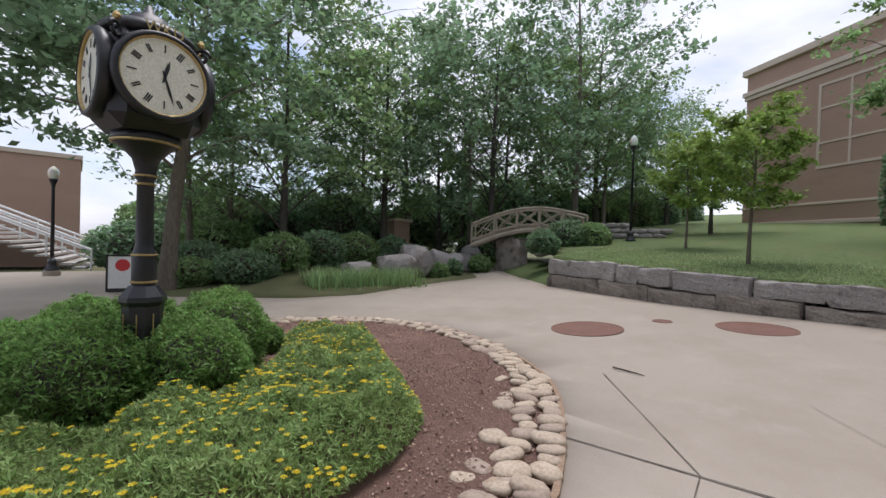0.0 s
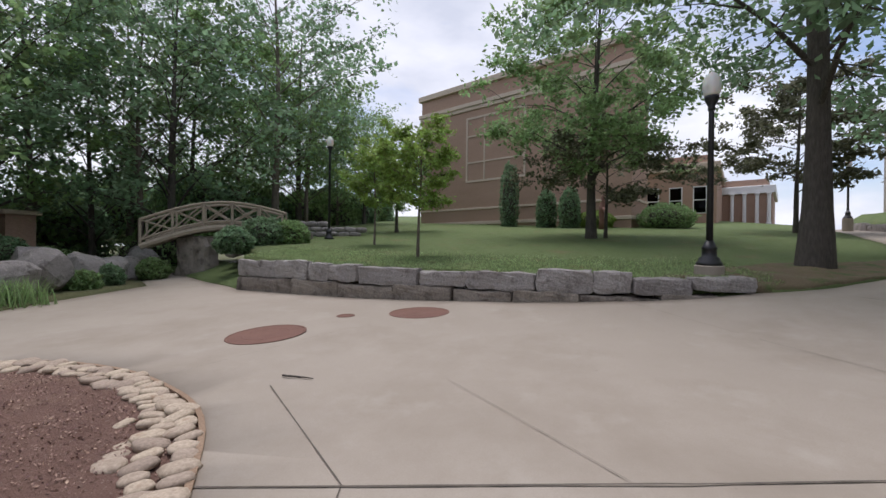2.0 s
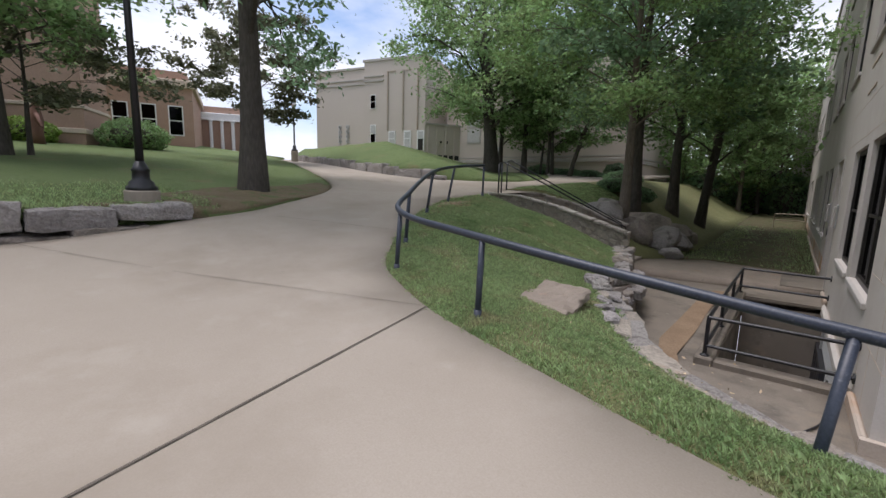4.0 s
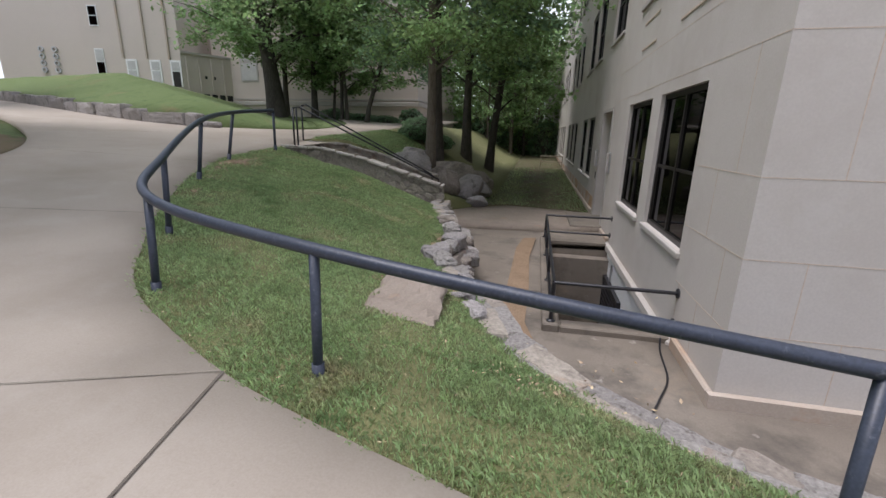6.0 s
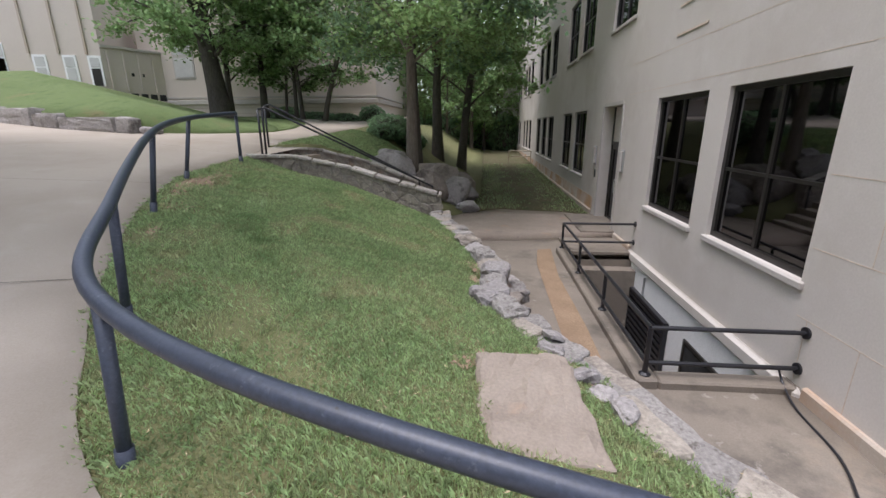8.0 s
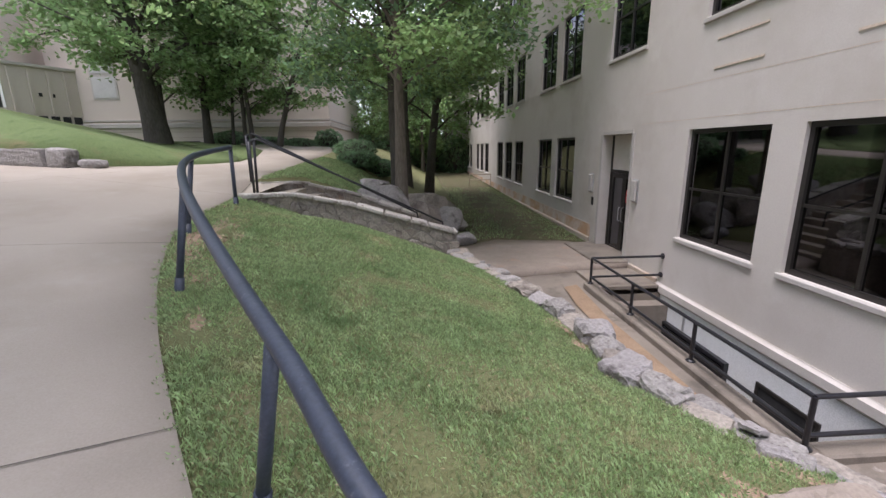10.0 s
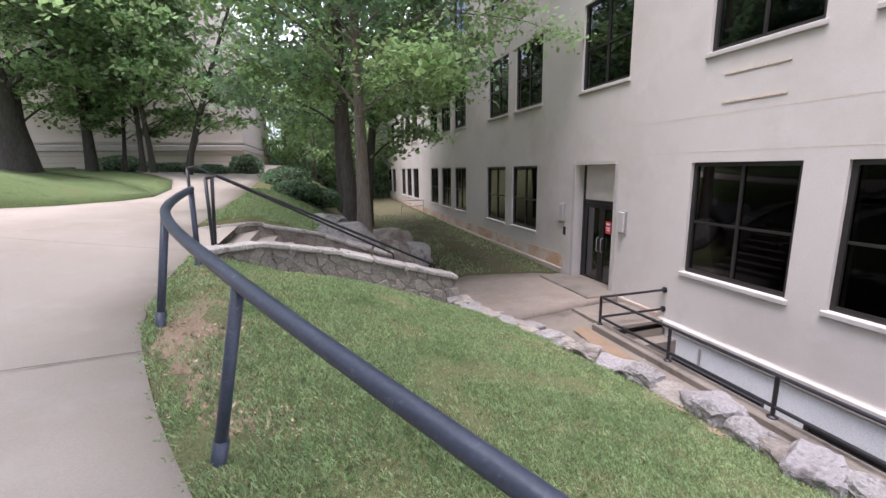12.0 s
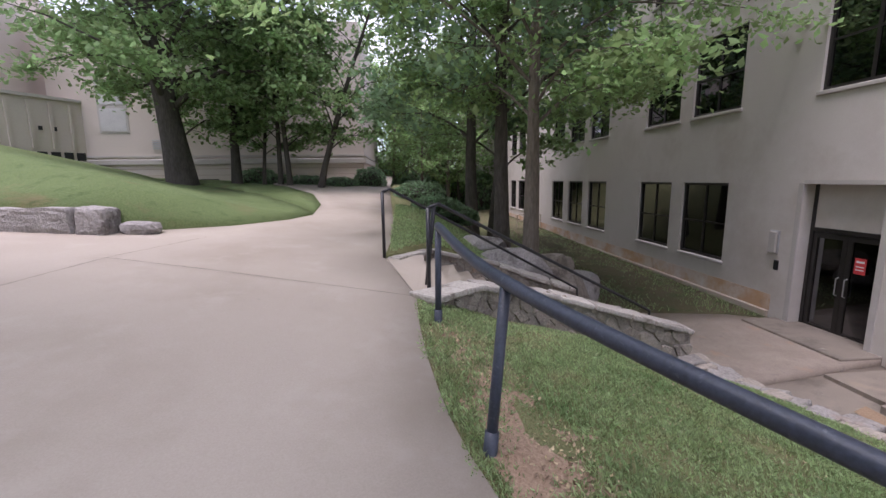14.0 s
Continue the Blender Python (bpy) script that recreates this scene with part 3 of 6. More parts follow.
tagged(part("cladding_joint", jm, M["band"]), "fine joints between cladding slabs", kind="structure")


def glass():
    m = bpy.data.materials.new("tinted_glass")
    m.use_nodes = True
    nt, lk = m.node_tree.nodes, m.node_tree.links
    tr, gl, fr, mx = nt.new("ShaderNodeBsdfTransparent"), nt.new("ShaderNodeBsdfGlossy"), nt.new("ShaderNodeFresnel"), nt.new("ShaderNodeMixShader")
    tr.inputs["Color"].default_value = (.022, .023, .025, 1)
    gl.inputs["Roughness"].default_value = .03
    gl.inputs["Color"].default_value = (.17, .17, .18, 1)
    fr.inputs["IOR"].default_value = 1.5
    lk.new(fr.outputs["Fac"], mx.inputs["Fac"])
    lk.new(tr.outputs["BSDF"], mx.inputs[1])
    lk.new(gl.outputs["BSDF"], mx.inputs[2])
    lk.new(mx.outputs["Shader"], nt["Material Output"].inputs["Surface"])
    return m


M["glass"] = glass()
count = 0
for a, b, c, d in openings:
    count += 1
    w = thing("window_%d" % count, (FX, (a + b) / 2, c), "dark-framed four-pane window with pale stone sill", "window", kind="structure")
    y0, y1, h = a - (a + b) / 2, b - (a + b) / 2, d - c
    fb = bmesh.new()
    for bx in ((y0, y0 + .07, 0, h), (y1 - .07, y1, 0, h), (y0 + .07, y1 - .07, 0, .07), (y0 + .07, y1 - .07, h - .07, h)):
        box(fb, .06, .14, *bx)
    part("window_frame", fb, M["frame"], w)
    part("mullion", box_bm(.07, .13, -.025, .025, .071, h - .071), M["frame"], w)
    part("transom", box_bm(.075, .125, y0 + .071, y1 - .071, h * .46, h * .46 + .04), M["frame"], w)
    for s, t in ((y0 + .06, -.02), (.02, y1 - .06)):
        for u, v2 in ((.06, h * .46), (h * .46 + .04, h - .06)):
            mesh_object("pane", [(.10, s, u), (.10, t, u), (.10, t, v2), (.10, s, v2)], [(0, 1, 2, 3)], M["glass"], w).visible_shadow = False
    part("window_sill", box_bm(-.045, .06, y0 - .05, y1 + .05, -.085, -.003, bevel=.012), M["sill"], w)

# entrance doors
d = thing("door_1", (FX + .29, 13.51, -.29), "black glazed double entrance doors under a cream panel", "door", kind="structure")
hw = .76
part("door_frame", box(box(box_bm(-.04, .06, -hw, -hw + .07, 0, 3.06), -.04, .06, hw - .07, hw, 0, 3.06), -.04, .06, -hw + .07, hw - .07, 2.12, 2.2), M["frame"], d)
part("transom_panel", box_bm(-.02, .04, -hw + .07, hw - .07, 2.2, 3.06), M["stucco"], d, "cream painted panel")
for s in (-1, 1):
    lf = bmesh.new()
    a, b = (-hw + .075, -.005) if s < 0 else (.005, hw - .075)
    for bx in ((a, a + .09, 0.01, 2.11), (b - .09, b, 0.01, 2.11), (a + .09, b - .09, 0.01, .2), (a + .09, b - .09, 2.0, 2.11)):
        box(lf, -.02, .03, *bx)
    leaf = part("door_leaf", lf, M["frame"], d)
    mesh_object("pane", [(.005, a + .08, .19), (.005, b - .08, .19), (.005, b - .08, 2.01), (.005, a + .08, 2.01)], [(0, 1, 2, 3)], M["glass"], leaf)
    y = .08 * s
    part("pull_handle", tube(bmesh.new(), [(-.02, y, .92), (-.075, y, .94), (-.075, y, 1.26), (-.02, y, 1.28)], .011, 8), M["metal"], leaf, "steel pull handle")
sg = thing("door_notice", (FX + .26, 13.23, 1.28), "small red notice with white lines on the door glass", "notice")
part("sheet", box_bm(-.004, .0, -.1, .1, -.15, .15), M["red"], sg)
part("printed_line", box(box(box_bm(-.007, -.0045, -.07, .07, .06, .1), -.007, -.0045, -.07, .07, -.02, .0), -.007, -.0045, -.07, .07, -.08, -.06), M["white"], sg)
tagged(part("door_jamb", box(box(box_bm(FX - .02, FX + .24, 14.272, 14.38, -.29, 2.8), FX - .02, FX + .24, 12.64, 12.748, -.29, 2.8), FX - .02, FX + .24, 12.748, 14.272, 2.782, 2.86), M["sill"]), "pale stone door surround", kind="structure")
for y in (14.80, 12.40):
    l = thing("wall_lantern", (FX, y, 1.52), "flat white boxed wall light with dark back plate", "wall light", group="entrance lights")
    part("back_plate", box_bm(-.03, -.002, -.12, .12, -.26, .26, bevel=.01), M["metal"], l)
    part("diffuser", box_bm(-.085, -.03, -.095, .095, -.23, .23, bevel=.015), M["sill"], l)
kp = thing("door_sign", (FX, 14.70, 1.02), "small black door sign plate", "sign")
part("plate", box_bm(-.02, -.002, -.06, .06, -.11, .11, bevel=.006), M["black"], kp)
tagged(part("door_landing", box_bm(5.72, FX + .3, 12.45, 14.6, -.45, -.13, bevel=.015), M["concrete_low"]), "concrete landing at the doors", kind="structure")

# ---- basement areaway with pipe guard rail ----
cb = bmesh.new()
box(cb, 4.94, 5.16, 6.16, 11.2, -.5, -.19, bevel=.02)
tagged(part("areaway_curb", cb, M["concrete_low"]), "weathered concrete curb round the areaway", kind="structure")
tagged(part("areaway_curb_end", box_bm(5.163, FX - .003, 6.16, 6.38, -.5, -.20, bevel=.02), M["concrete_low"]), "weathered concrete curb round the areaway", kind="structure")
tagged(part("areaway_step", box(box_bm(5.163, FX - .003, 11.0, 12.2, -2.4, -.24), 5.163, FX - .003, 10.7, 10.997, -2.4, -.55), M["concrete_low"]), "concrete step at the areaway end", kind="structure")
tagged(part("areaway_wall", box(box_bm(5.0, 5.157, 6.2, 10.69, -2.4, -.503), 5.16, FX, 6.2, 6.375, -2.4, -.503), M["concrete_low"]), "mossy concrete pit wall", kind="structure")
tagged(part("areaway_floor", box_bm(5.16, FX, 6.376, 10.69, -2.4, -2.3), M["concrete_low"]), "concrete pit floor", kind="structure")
tagged(part("basement_wall", box_bm(FX - .03, FX + .3, 6.1, 11.3, -2.3, -.421), M["white"]), "white-painted basement wall", kind="structure")
tagged(part("basement_ledge", box_bm(FX - .09, FX - .003, 6.1, 11.2, -.42, -.20, bevel=.05), M["stucco"]), "sloping ledge on the basement wall", kind="structure")
bd = thing("basement_louvre", (FX - .03, 9.85, -2.3), "black louvred metal grille on the white basement wall", "grille")
part("frame", box(box(box_bm(-.08, -.003, -.88, -.82, 0, 1.42), -.08, -.003, .82, .88, 0, 1.42), -.08, -.003, -.82, .82, 1.36, 1.42), M["black"], bd)
part("backing", box_bm(-.02, -.003, -.82, .82, 0, 1.36), M["black"], bd)
for k in range(11):
    part("slat", box_bm(-.07, -.022, -.82, .82, .06 + k * .12, .12 + k * .12), M["black"], bd)
bv = thing("basement_window", (FX - .03, 7.9, -1.45), "small dark basement window low in the white wall", "window", kind="structure")
part("window_frame", box(box(box(box_bm(-.03, -.003, -.5, .5, 0, .05), -.03, -.003, -.5, .5, .55, .6), -.03, -.003, -.5, -.45, .05, .55), -.03, -.003, .45, .5, .05, .55), M["frame"], bv)
# flat near-black pane paints the unlit space behind it
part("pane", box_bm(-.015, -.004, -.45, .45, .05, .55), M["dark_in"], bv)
pc = thing("conduit", (FX - .03, 10.15, -.85), "short grey vertical conduit on the basement wall", "pipe")
part("pipe", tube(bmesh.new(), [(-.03, 0, 0), (-.03, 0, .36)], .02, 8), M["metal"], pc)
rl = thing("areaway_rail", (5.05, 8.7, -.19), "black iron pipe guard rail round the areaway", "railing")
def rel(p, o):
    return (p[0] - o[0], p[1] - o[1], p[2] - o[2])
O = (5.05, 8.7, -.19)
for y in (6.27, 7.9, 9.47, 11.1):
    part("post", tube(bmesh.new(), [rel((5.05, y, -.19), O), rel((5.05, y, .34), O)], .026, 10), M["black"], rl)
    part("base_flange", lathe(bmesh.new(), [(.06, 0), (.06, .012), (.03, .03)], rel((5.05, y, -.19), O), 12), M["black"], rl)
for z in (.34, -.05):
    part("long_rail", tube(bmesh.new(), [rel((5.05, 6.27, z), O), rel((5.05, 11.1, z), O)], .024, 10), M["black"], rl)
    for y in (6.27, 11.1):
        part("end_rail", tube(bmesh.new(), [rel((5.05, y, z), O), rel((FX, y, z), O)], .024, 10), M["black"], rl)
        part("wall_flange", tube(bmesh.new(), [rel((FX - .02, y, z), O), rel((FX, y, z), O)], .06, 14), M["black"], rl)
hs = thing("hose", (6.4, 6.2, -.25), "black hose lying along the building base", "hose")
part("hose_line", tube(bmesh.new(), [rel(p, (6.4, 6.2, -.25)) for p in catmull([(6.35, 6.3, -.07), (6.37, 6.22, -.2), (6.30, 5.9, -.27), (6.22, 5.3, -.27), (6.02, 4.85, -.27), (5.85, 4.5, -.27), (5.7, 4.1, -.27)], 6)], .011, 8), M["black"], hs)
sd = sheet("clay_wash", [(4.55, 11.2), (4.85, 11.3), (4.72, 9.5), (4.75, 7.5), (4.72, 6.3), (4.95, 5.4), (5.2, 4.9), (4.9, 4.8), (4.62, 5.6), (4.38, 6.8), (4.4, 8.4), (4.42, 10.2)], lambda x, y: LOW_Z + .028 + .012 * noise.noise((x * 4, y * 4, 0)), .2, M["sand"], "orange clay wash dried on the concrete")

# ---- curved pipe handrail on the bank ----
POSTS = [((9.0, 2.35, .42), (9.0, 2.45, 1.15)), ((5.98, 2.6, .53), (6.06, 2.74, 1.31)), ((3.56, 2.98, .77), (3.58, 2.98, 1.53)), ((1.80, 3.63, .87), (1.85, 3.64, 1.64)), ((.90, 4.71, 1.04), (1.06, 4.62, 1.86)), ((-.44, 6.72, 1.39), (-.27, 6.71, 2.25)), ((-1.16, 8.34, 1.58), (-1.06, 8.46, 2.44)), ((-1.29, 10.1, 1.70), (-1.28, 10.11, 2.56))]
hr = thing("handrail", (1.8, 3.63, .87), "slate-blue painted curved steel pipe handrail", "railing")
O = (1.8, 3.63, .87)
line = catmull([q for p, q in POSTS], 10)
part("top_rail", tube(bmesh.new(), [rel(p, O) for p in line], .037, 14), M["rail"], hr, smooth=True)
for p, q in POSTS:
    foot = Vector(p) + (Vector(p) - Vector(q)) * .3
    part("post", tube(bmesh.new(), [rel(foot, O), rel(q, O)], .030, 12), M["rail"], hr, smooth=True)
    part("post_sleeve", tube(bmesh.new(), [rel(foot, O), rel(Vector(p).lerp(Vector(q), .1), O)], .038, 12), M["rail"], hr, smooth=True)

# ---- pavement joints ----
JOINTS = [[(4.12, -3.5), (3.97, -2.54), (3.7, -.5), (3.05, 2.83)], [(2.45, -4.03), (3.96, -2.54)], [(2.25, -5.5), (-.9, -3.75), (-2.9, -2.6)], [(2.1, -2.25), (3.72, -.83)], [(-2.3, .5), (-1.15, .99), (3.03, 2.83)], [(-1.9, 4.0), (-.72, 4.62), (.35, 5.13)], [(-4.0, 7.05), (-2.3, 7.53), (-1.1, 7.87)], [(-5.6, 9.9), (-5.3, 11.9), (-4.75, 13.4)], [(-5.3, 11.9), (-1.47, 10.7)], [(3.97, -2.54), (5.6, -2.2), (9, -1.6)], [(-1.47, 10.7), (-1.85, 12.35)]]
for jl in JOINTS:
    pts = []
    for (x0, y0), (x1, y1) in zip(jl, jl[1:]):
        n = max(2, int(math.hypot(x1 - x0, y1 - y0) / .12))
        pts += [(x0 + (x1 - x0) * k / n, y0 + (y1 - y0) * k / n) for k in range(n)]
    pts.append(jl[-1])
    vs, fs = [], []
    for k, (x, y) in enumerate(pts):
        a, b = pts[max(0, k - 1)], pts[min(len(pts) - 1, k + 1)]
        dx, dy = b[0] - a[0], b[1] - a[1]
        l = math.hypot(dx, dy)
        w = (.008 if jl in JOINTS[:1] else .0025 if jl in JOINTS[2:4] else .0045) + .003 * noise.noise((x * 5, y * 5, 1))
        for s in (-1, 1):
            px, py = x - dy / l * w * s, y + dx / l * w * s
            vs.append((px, py, paving_z(px, py) + .009))
        if k:
            fs.append((2 * k - 2, 2 * k - 1, 2 * k + 1, 2 * k))
    tagged(mesh_object("expansion_joint", vs, fs, M["joint_faint" if jl in JOINTS[2:5] else "joint"]), "narrow dark joint between concrete slabs", kind="structure")

# ---- trees ----
def mesh_np(name, co, quads, mat, parent=None, smooth=False):
    me = bpy.data.meshes.new(name)
    n, f = len(co), len(quads)
    k = quads.shape[1]
    me.vertices.add(n)
    me.vertices.foreach_set("co", co.astype(np.float32).ravel())
    me.loops.add(f * k)
    me.loops.foreach_set("vertex_index", quads.astype(np.int32).ravel())
    me.polygons.add(f)
    me.polygons.foreach_set("loop_start", np.arange(0, f * k, k, dtype=np.int32))
    me.update(calc_edges=True)
    me.materials.append(mat)
    ob = new(name, me)
    if parent:
        ob.parent = parent
    return ob


def leaf_arrays(centres, size, rng, droop=.35, slim=.5):
    """One folded four-cornered leaf at each centre, turned at random."""
    n = len(centres)
    c = rng.normal(size=(n, 3)) * .62
    c[:, 2] += 1.0
    c /= np.linalg.norm(c, axis=1)[:, None]
    a = np.cross(c, rng.normal(size=(n, 3)))
    a[:, 2] -= droop * .6
    a /= np.linalg.norm(a, axis=1)[:, None] + 1e-9
    b = np.cross(a, c)
    b /= np.linalg.norm(b, axis=1)[:, None] + 1e-9
    c = np.cross(a, b)
    s = size * rng.uniform(.6, 1.35, size=(n, 1))
    co = np.empty((n, 4, 3))
    co[:, 0] = centres - a * s * .5
    co[:, 1] = centres + b * s * slim * .5 + c * s * .10
    co[:, 2] = centres + a * s * .5
    co[:, 3] = centres - b * s * slim * .5 + c * s * .10
    return co.reshape(-1, 3), np.arange(n * 4).reshape(n, 4)


def build_tree(name, at, height, r0, seed, crown0=.35, spread=.35, n_leaves=9000, size=.16, leaf="leaf", bark="bark", lean=(0, 0), limbs=14, clump=.5, label="leafy green tree", layered=False, hang=0.0, slim=.55):
    """Trunk, limbs, branches and twigs; the leaves hang in sprays at the twigs. hang: how far the branch ends droop."""
    rng = np.random.default_rng(seed)
    tree = thing(name, at, label, "tree")
    bm = bmesh.new()
    pts, n = [], 9
    for k in range(n + 1):
        t = k / n
        w = .022 * height * t
        pts.append(Vector((lean[0] * t + w * math.sin(2.3 * t + seed), lean[1] * t + w * math.cos(3.1 * t + seed * 2), height * .92 * t)))
    pts[0].z = -.35
    rad = [r0 * (1.3 if k == 0 else (1 - .9 * (k / n) ** 1.0)) + .012 for k in range(n + 1)]
    tube(bm, pts, rad, 12, cap=False)
    for v in bm.verts:
        v.co += Vector((noise.noise(v.co * 2.5), noise.noise(v.co * 2.5 + Vector((7, 0, 0))), 0)) * r0 * .16
    tips = []
    def along(t):
        f = t * n
        i = min(int(f), n - 1)
        return pts[i].lerp(pts[i + 1], f - i), rad[i] + (rad[i + 1] - rad[i]) * (f - i)
    for k in range(limbs):
        t = crown0 + (0.98 - crown0) * (k + rng.uniform(0, .8)) / limbs
        p, r = along(t)
        ang = k * 2.4 + rng.uniform(-.5, .5)
        u = (t - crown0) / (1 - crown0)
        prof = math.sin(math.pi * (.24 + .62 * u)) ** .8
        ln = height * spread * prof * rng.uniform(.7, 1.2)
        rise = (rng.uniform(.0, .35) if layered else rng.uniform(.3, .75) * (1 - hang) + .5 * u) * ln
        q = p + Vector((math.cos(ang) * ln, math.sin(ang) * ln, rise - hang * ln * .25))
        mid = p.lerp(q, .5) + Vector((0, 0, (.10 + .25 * hang) * ln))
        rr = max(.012, r * .33)
        tube(bm, [p, p.lerp(mid, .5) + Vector((0, 0, .03 * ln)), mid, q], [rr, rr * .75, rr * .5, rr * .12 + .004], 6, cap=False)
        for j in range(6):
            f = .25 + .75 * j / 5
            b0 = p.lerp(mid, f * 2) if f < .5 else mid.lerp(q, f * 2 - 1)
            a2 = ang + rng.uniform(-1.5, 1.5)
            l2 = ln * rng.uniform(.25, .5)
            lift = rng.uniform(-.25, .45) if layered else rng.uniform(-.15, .75) - hang
            e = b0 + Vector((math.cos(a2) * l2, math.sin(a2) * l2, l2 * lift))
            tube(bm, [b0, b0.lerp(e, .5) + Vector((0, 0, .06 * l2)), e], [rr * .3 + .004, rr * .18 + .003, .003], 4, cap=False)
            for i in range(3):
                c0 = b0.lerp(e, rng.uniform(.45, 1.0))
                a3 = a2 + rng.uniform(-1.7, 1.7)
                l3_ = l2 * rng.uniform(.25, .6)
                d = c0 + Vector((math.cos(a3) * l3_, math.sin(a3) * l3_, l3_ * (rng.uniform(-.2, .2) if layered else rng.uniform(-.5, .6) - hang)))
                tube(bm, [c0, d], [.007, .003], 3, cap=False)
                tips += [c0.lerp(d, .5), d]
            tips.append(e)
        tips.append(q)
    tips.append(pts[-1])
    part("trunk", bm, M[bark], tree, smooth=True)
    if n_leaves:
        tp = np.array([tuple(p) for p in tips])
        wgt = rng.uniform(.15, 1.0, len(tp)) ** 1.5
        idx = rng.choice(len(tp), n_leaves, p=wgt / wgt.sum())
        sp = np.array([1, 1, (.55 if layered else .6)]) * clump * height / 16
        c = tp[idx] + rng.normal(size=(n_leaves, 3)) * sp * rng.uniform(.3, 1.1, (n_leaves, 1))
        mesh_np("crown", *leaf_arrays(c, size, rng, slim=slim), M[leaf], tree)
    return tree


def tree_at(src, x, y, z, turn, s):
    t = copy_thing(src, pose(x, y, z, 0, 0, turn))
    t.scale = (s, s, s)
    return t


# trees on the lawn
build_tree("lawn_tree", (-4.85, 5.05, lawn_z(-4.85, 5.05)), 13.0, .31, 3, crown0=.30, spread=.42, n_leaves=15000, size=.23, leaf="leaf_dark", bark="bark_dark", label="tall shade tree with a thick grey-brown trunk on the lawn", limbs=22, clump=.6, hang=.35)
build_tree("lawn_tree", (-14.6, 1.5, lawn_z(-14.6, 1.5)), 12.5, .22, 5, crown0=.20, spread=.36, n_leaves=17000, size=.26, leaf="leaf", bark="bark_dark", label="mid-sized green tree with spreading low limbs", limbs=24, clump=.55, hang=.15)
build_tree("lawn_tree", (-14.9, 2.2, lawn_z(-14.9, 2.2)), 5.2, .08, 15, crown0=.3, spread=.66, n_leaves=7000, size=.2, leaf="leaf_red", bark="bark_dark", label="low bronze-leaved tree with level branches", limbs=14, layered=True, clump=.8)
build_tree("lawn_tree", (-20.5, 13.2, lawn_z(-20.5, 13.2)), 9.2, .13, 8, crown0=.25, spread=.40, n_leaves=10000, size=.27, leaf="leaf_red", bark="bark_dark", label="layered bronze-green tree beside the walk", limbs=18, layered=True, clump=.55)
for x, y, h, sd in ((-5.4, -4.53, 3.7, 21), (-9.5, -7.4, 4.0, 22)):
    build_tree("young_tree", (x, y, lawn_z(x, y)), h, .036, sd, crown0=.36, spread=.25, n_leaves=6500, size=.13, leaf="leaf_bright", label="young slim tree with bright yellow-green leaves", limbs=18, clump=.6)
build_tree("lawn_tree", (-19, -9.5, lawn_z(-19, -9.5)), 4.2, .11, 30, crown0=.28, spread=.55, n_leaves=7000, size=.22, leaf="leaf", bark="bark_dark", label="small spreading tree at the lawn edge", limbs=12, clump=.8)
# trees by the walk and the building
build_tree("side_tree", (1.15, 15.3, north_z(1.15, 15.3)), 11.5, .17, 41, crown0=.30, spread=.36, n_leaves=34000, size=.15, leaf="leaf_light", label="slender pale-barked tree beside the rocks", limbs=30, clump=.6, lean=(.3, 0), hang=.35)
build_tree("side_tree", (1.0, 17.3, north_z(1.0, 17.3)), 12.5, .20, 42, crown0=.30, spread=.30, n_leaves=11000, size=.24, leaf="leaf_dark", bark="bark_dark", label="dark-barked shade tree beside the building", limbs=20, clump=.6, hang=.2)
build_tree("side_tree", (1.14, 23.2, north_z(1.14, 23.2)), 13, .25, 43, crown0=.26, spread=.30, n_leaves=9000, size=.28, leaf="leaf_dark", bark="bark_dark", label="dark-barked shade tree beside the building", limbs=20, clump=.6, hang=.2)
build_tree("side_tree", (2.2, 24.3, north_z(2.2, 24.3)), 12, .22, 44, crown0=.26, spread=.30, n_leaves=7500, size=.28, leaf="leaf", bark="bark_dark", label="leaning dark-barked tree beside the building", limbs=18, clump=.6, lean=(.9, 0), hang=.2)
build_tree("oak_tree", (-10.4, 24.5, mound_z(-10.4, 24.5)), 14.5, .50, 45, crown0=.20, spread=.35, n_leaves=30000, size=.26, leaf="leaf", bark="bark_dark", label="massive old tree with a thick dark trunk", limbs=36, clump=.6, lean=(-1.6, 0), hang=.3)
for x, y, h, r, sd, ln in ((-9.0, 26.3, 11, .20, 46, (0, 0)), (-7.0, 25.9, 10, .10, 47, (.2, 0)), (-6.5, 25.6, 10, .11, 48, (-.2, 0)), (-5.2, 25.1, 9.5, .13, 49, (2.8, 0)), (-12.5, 28.8, 11, .2, 50, (0, 0)), (-8.0, 26.8, 7.5, .08, 51, (.5, 0))):
    build_tree("grove_tree", (x, y, paving_z(x, 24) - .1), h, r, sd, crown0=.18, spread=.28, n_leaves=5200, size=.24, leaf="leaf", bark="bark_dark", lean=ln, label="dark-stemmed tree in the grove by the hall", limbs=20, clump=.5, hang=.25)
# woodland behind the plaza, and the far trees past the building
wood = [build_tree("woodland_tree", (-6, -22, woods_z(-6, -22)), 13.5, .20, 60, crown0=.12, spread=.34, n_leaves=5600, size=.28, leaf="leaf_dark", bark="bark_dark", label="tall dark-green woodland tree", limbs=24, clump=.5, slim=.6),
        build_tree("woodland_tree", (0, -21, woods_z(0, -21)), 12.0, .17, 61, crown0=.10, spread=.38, n_leaves=5600, size=.28, leaf="leaf", bark="bark_dark", label="broad green woodland tree", limbs=22, clump=.55, slim=.6, hang=.15),
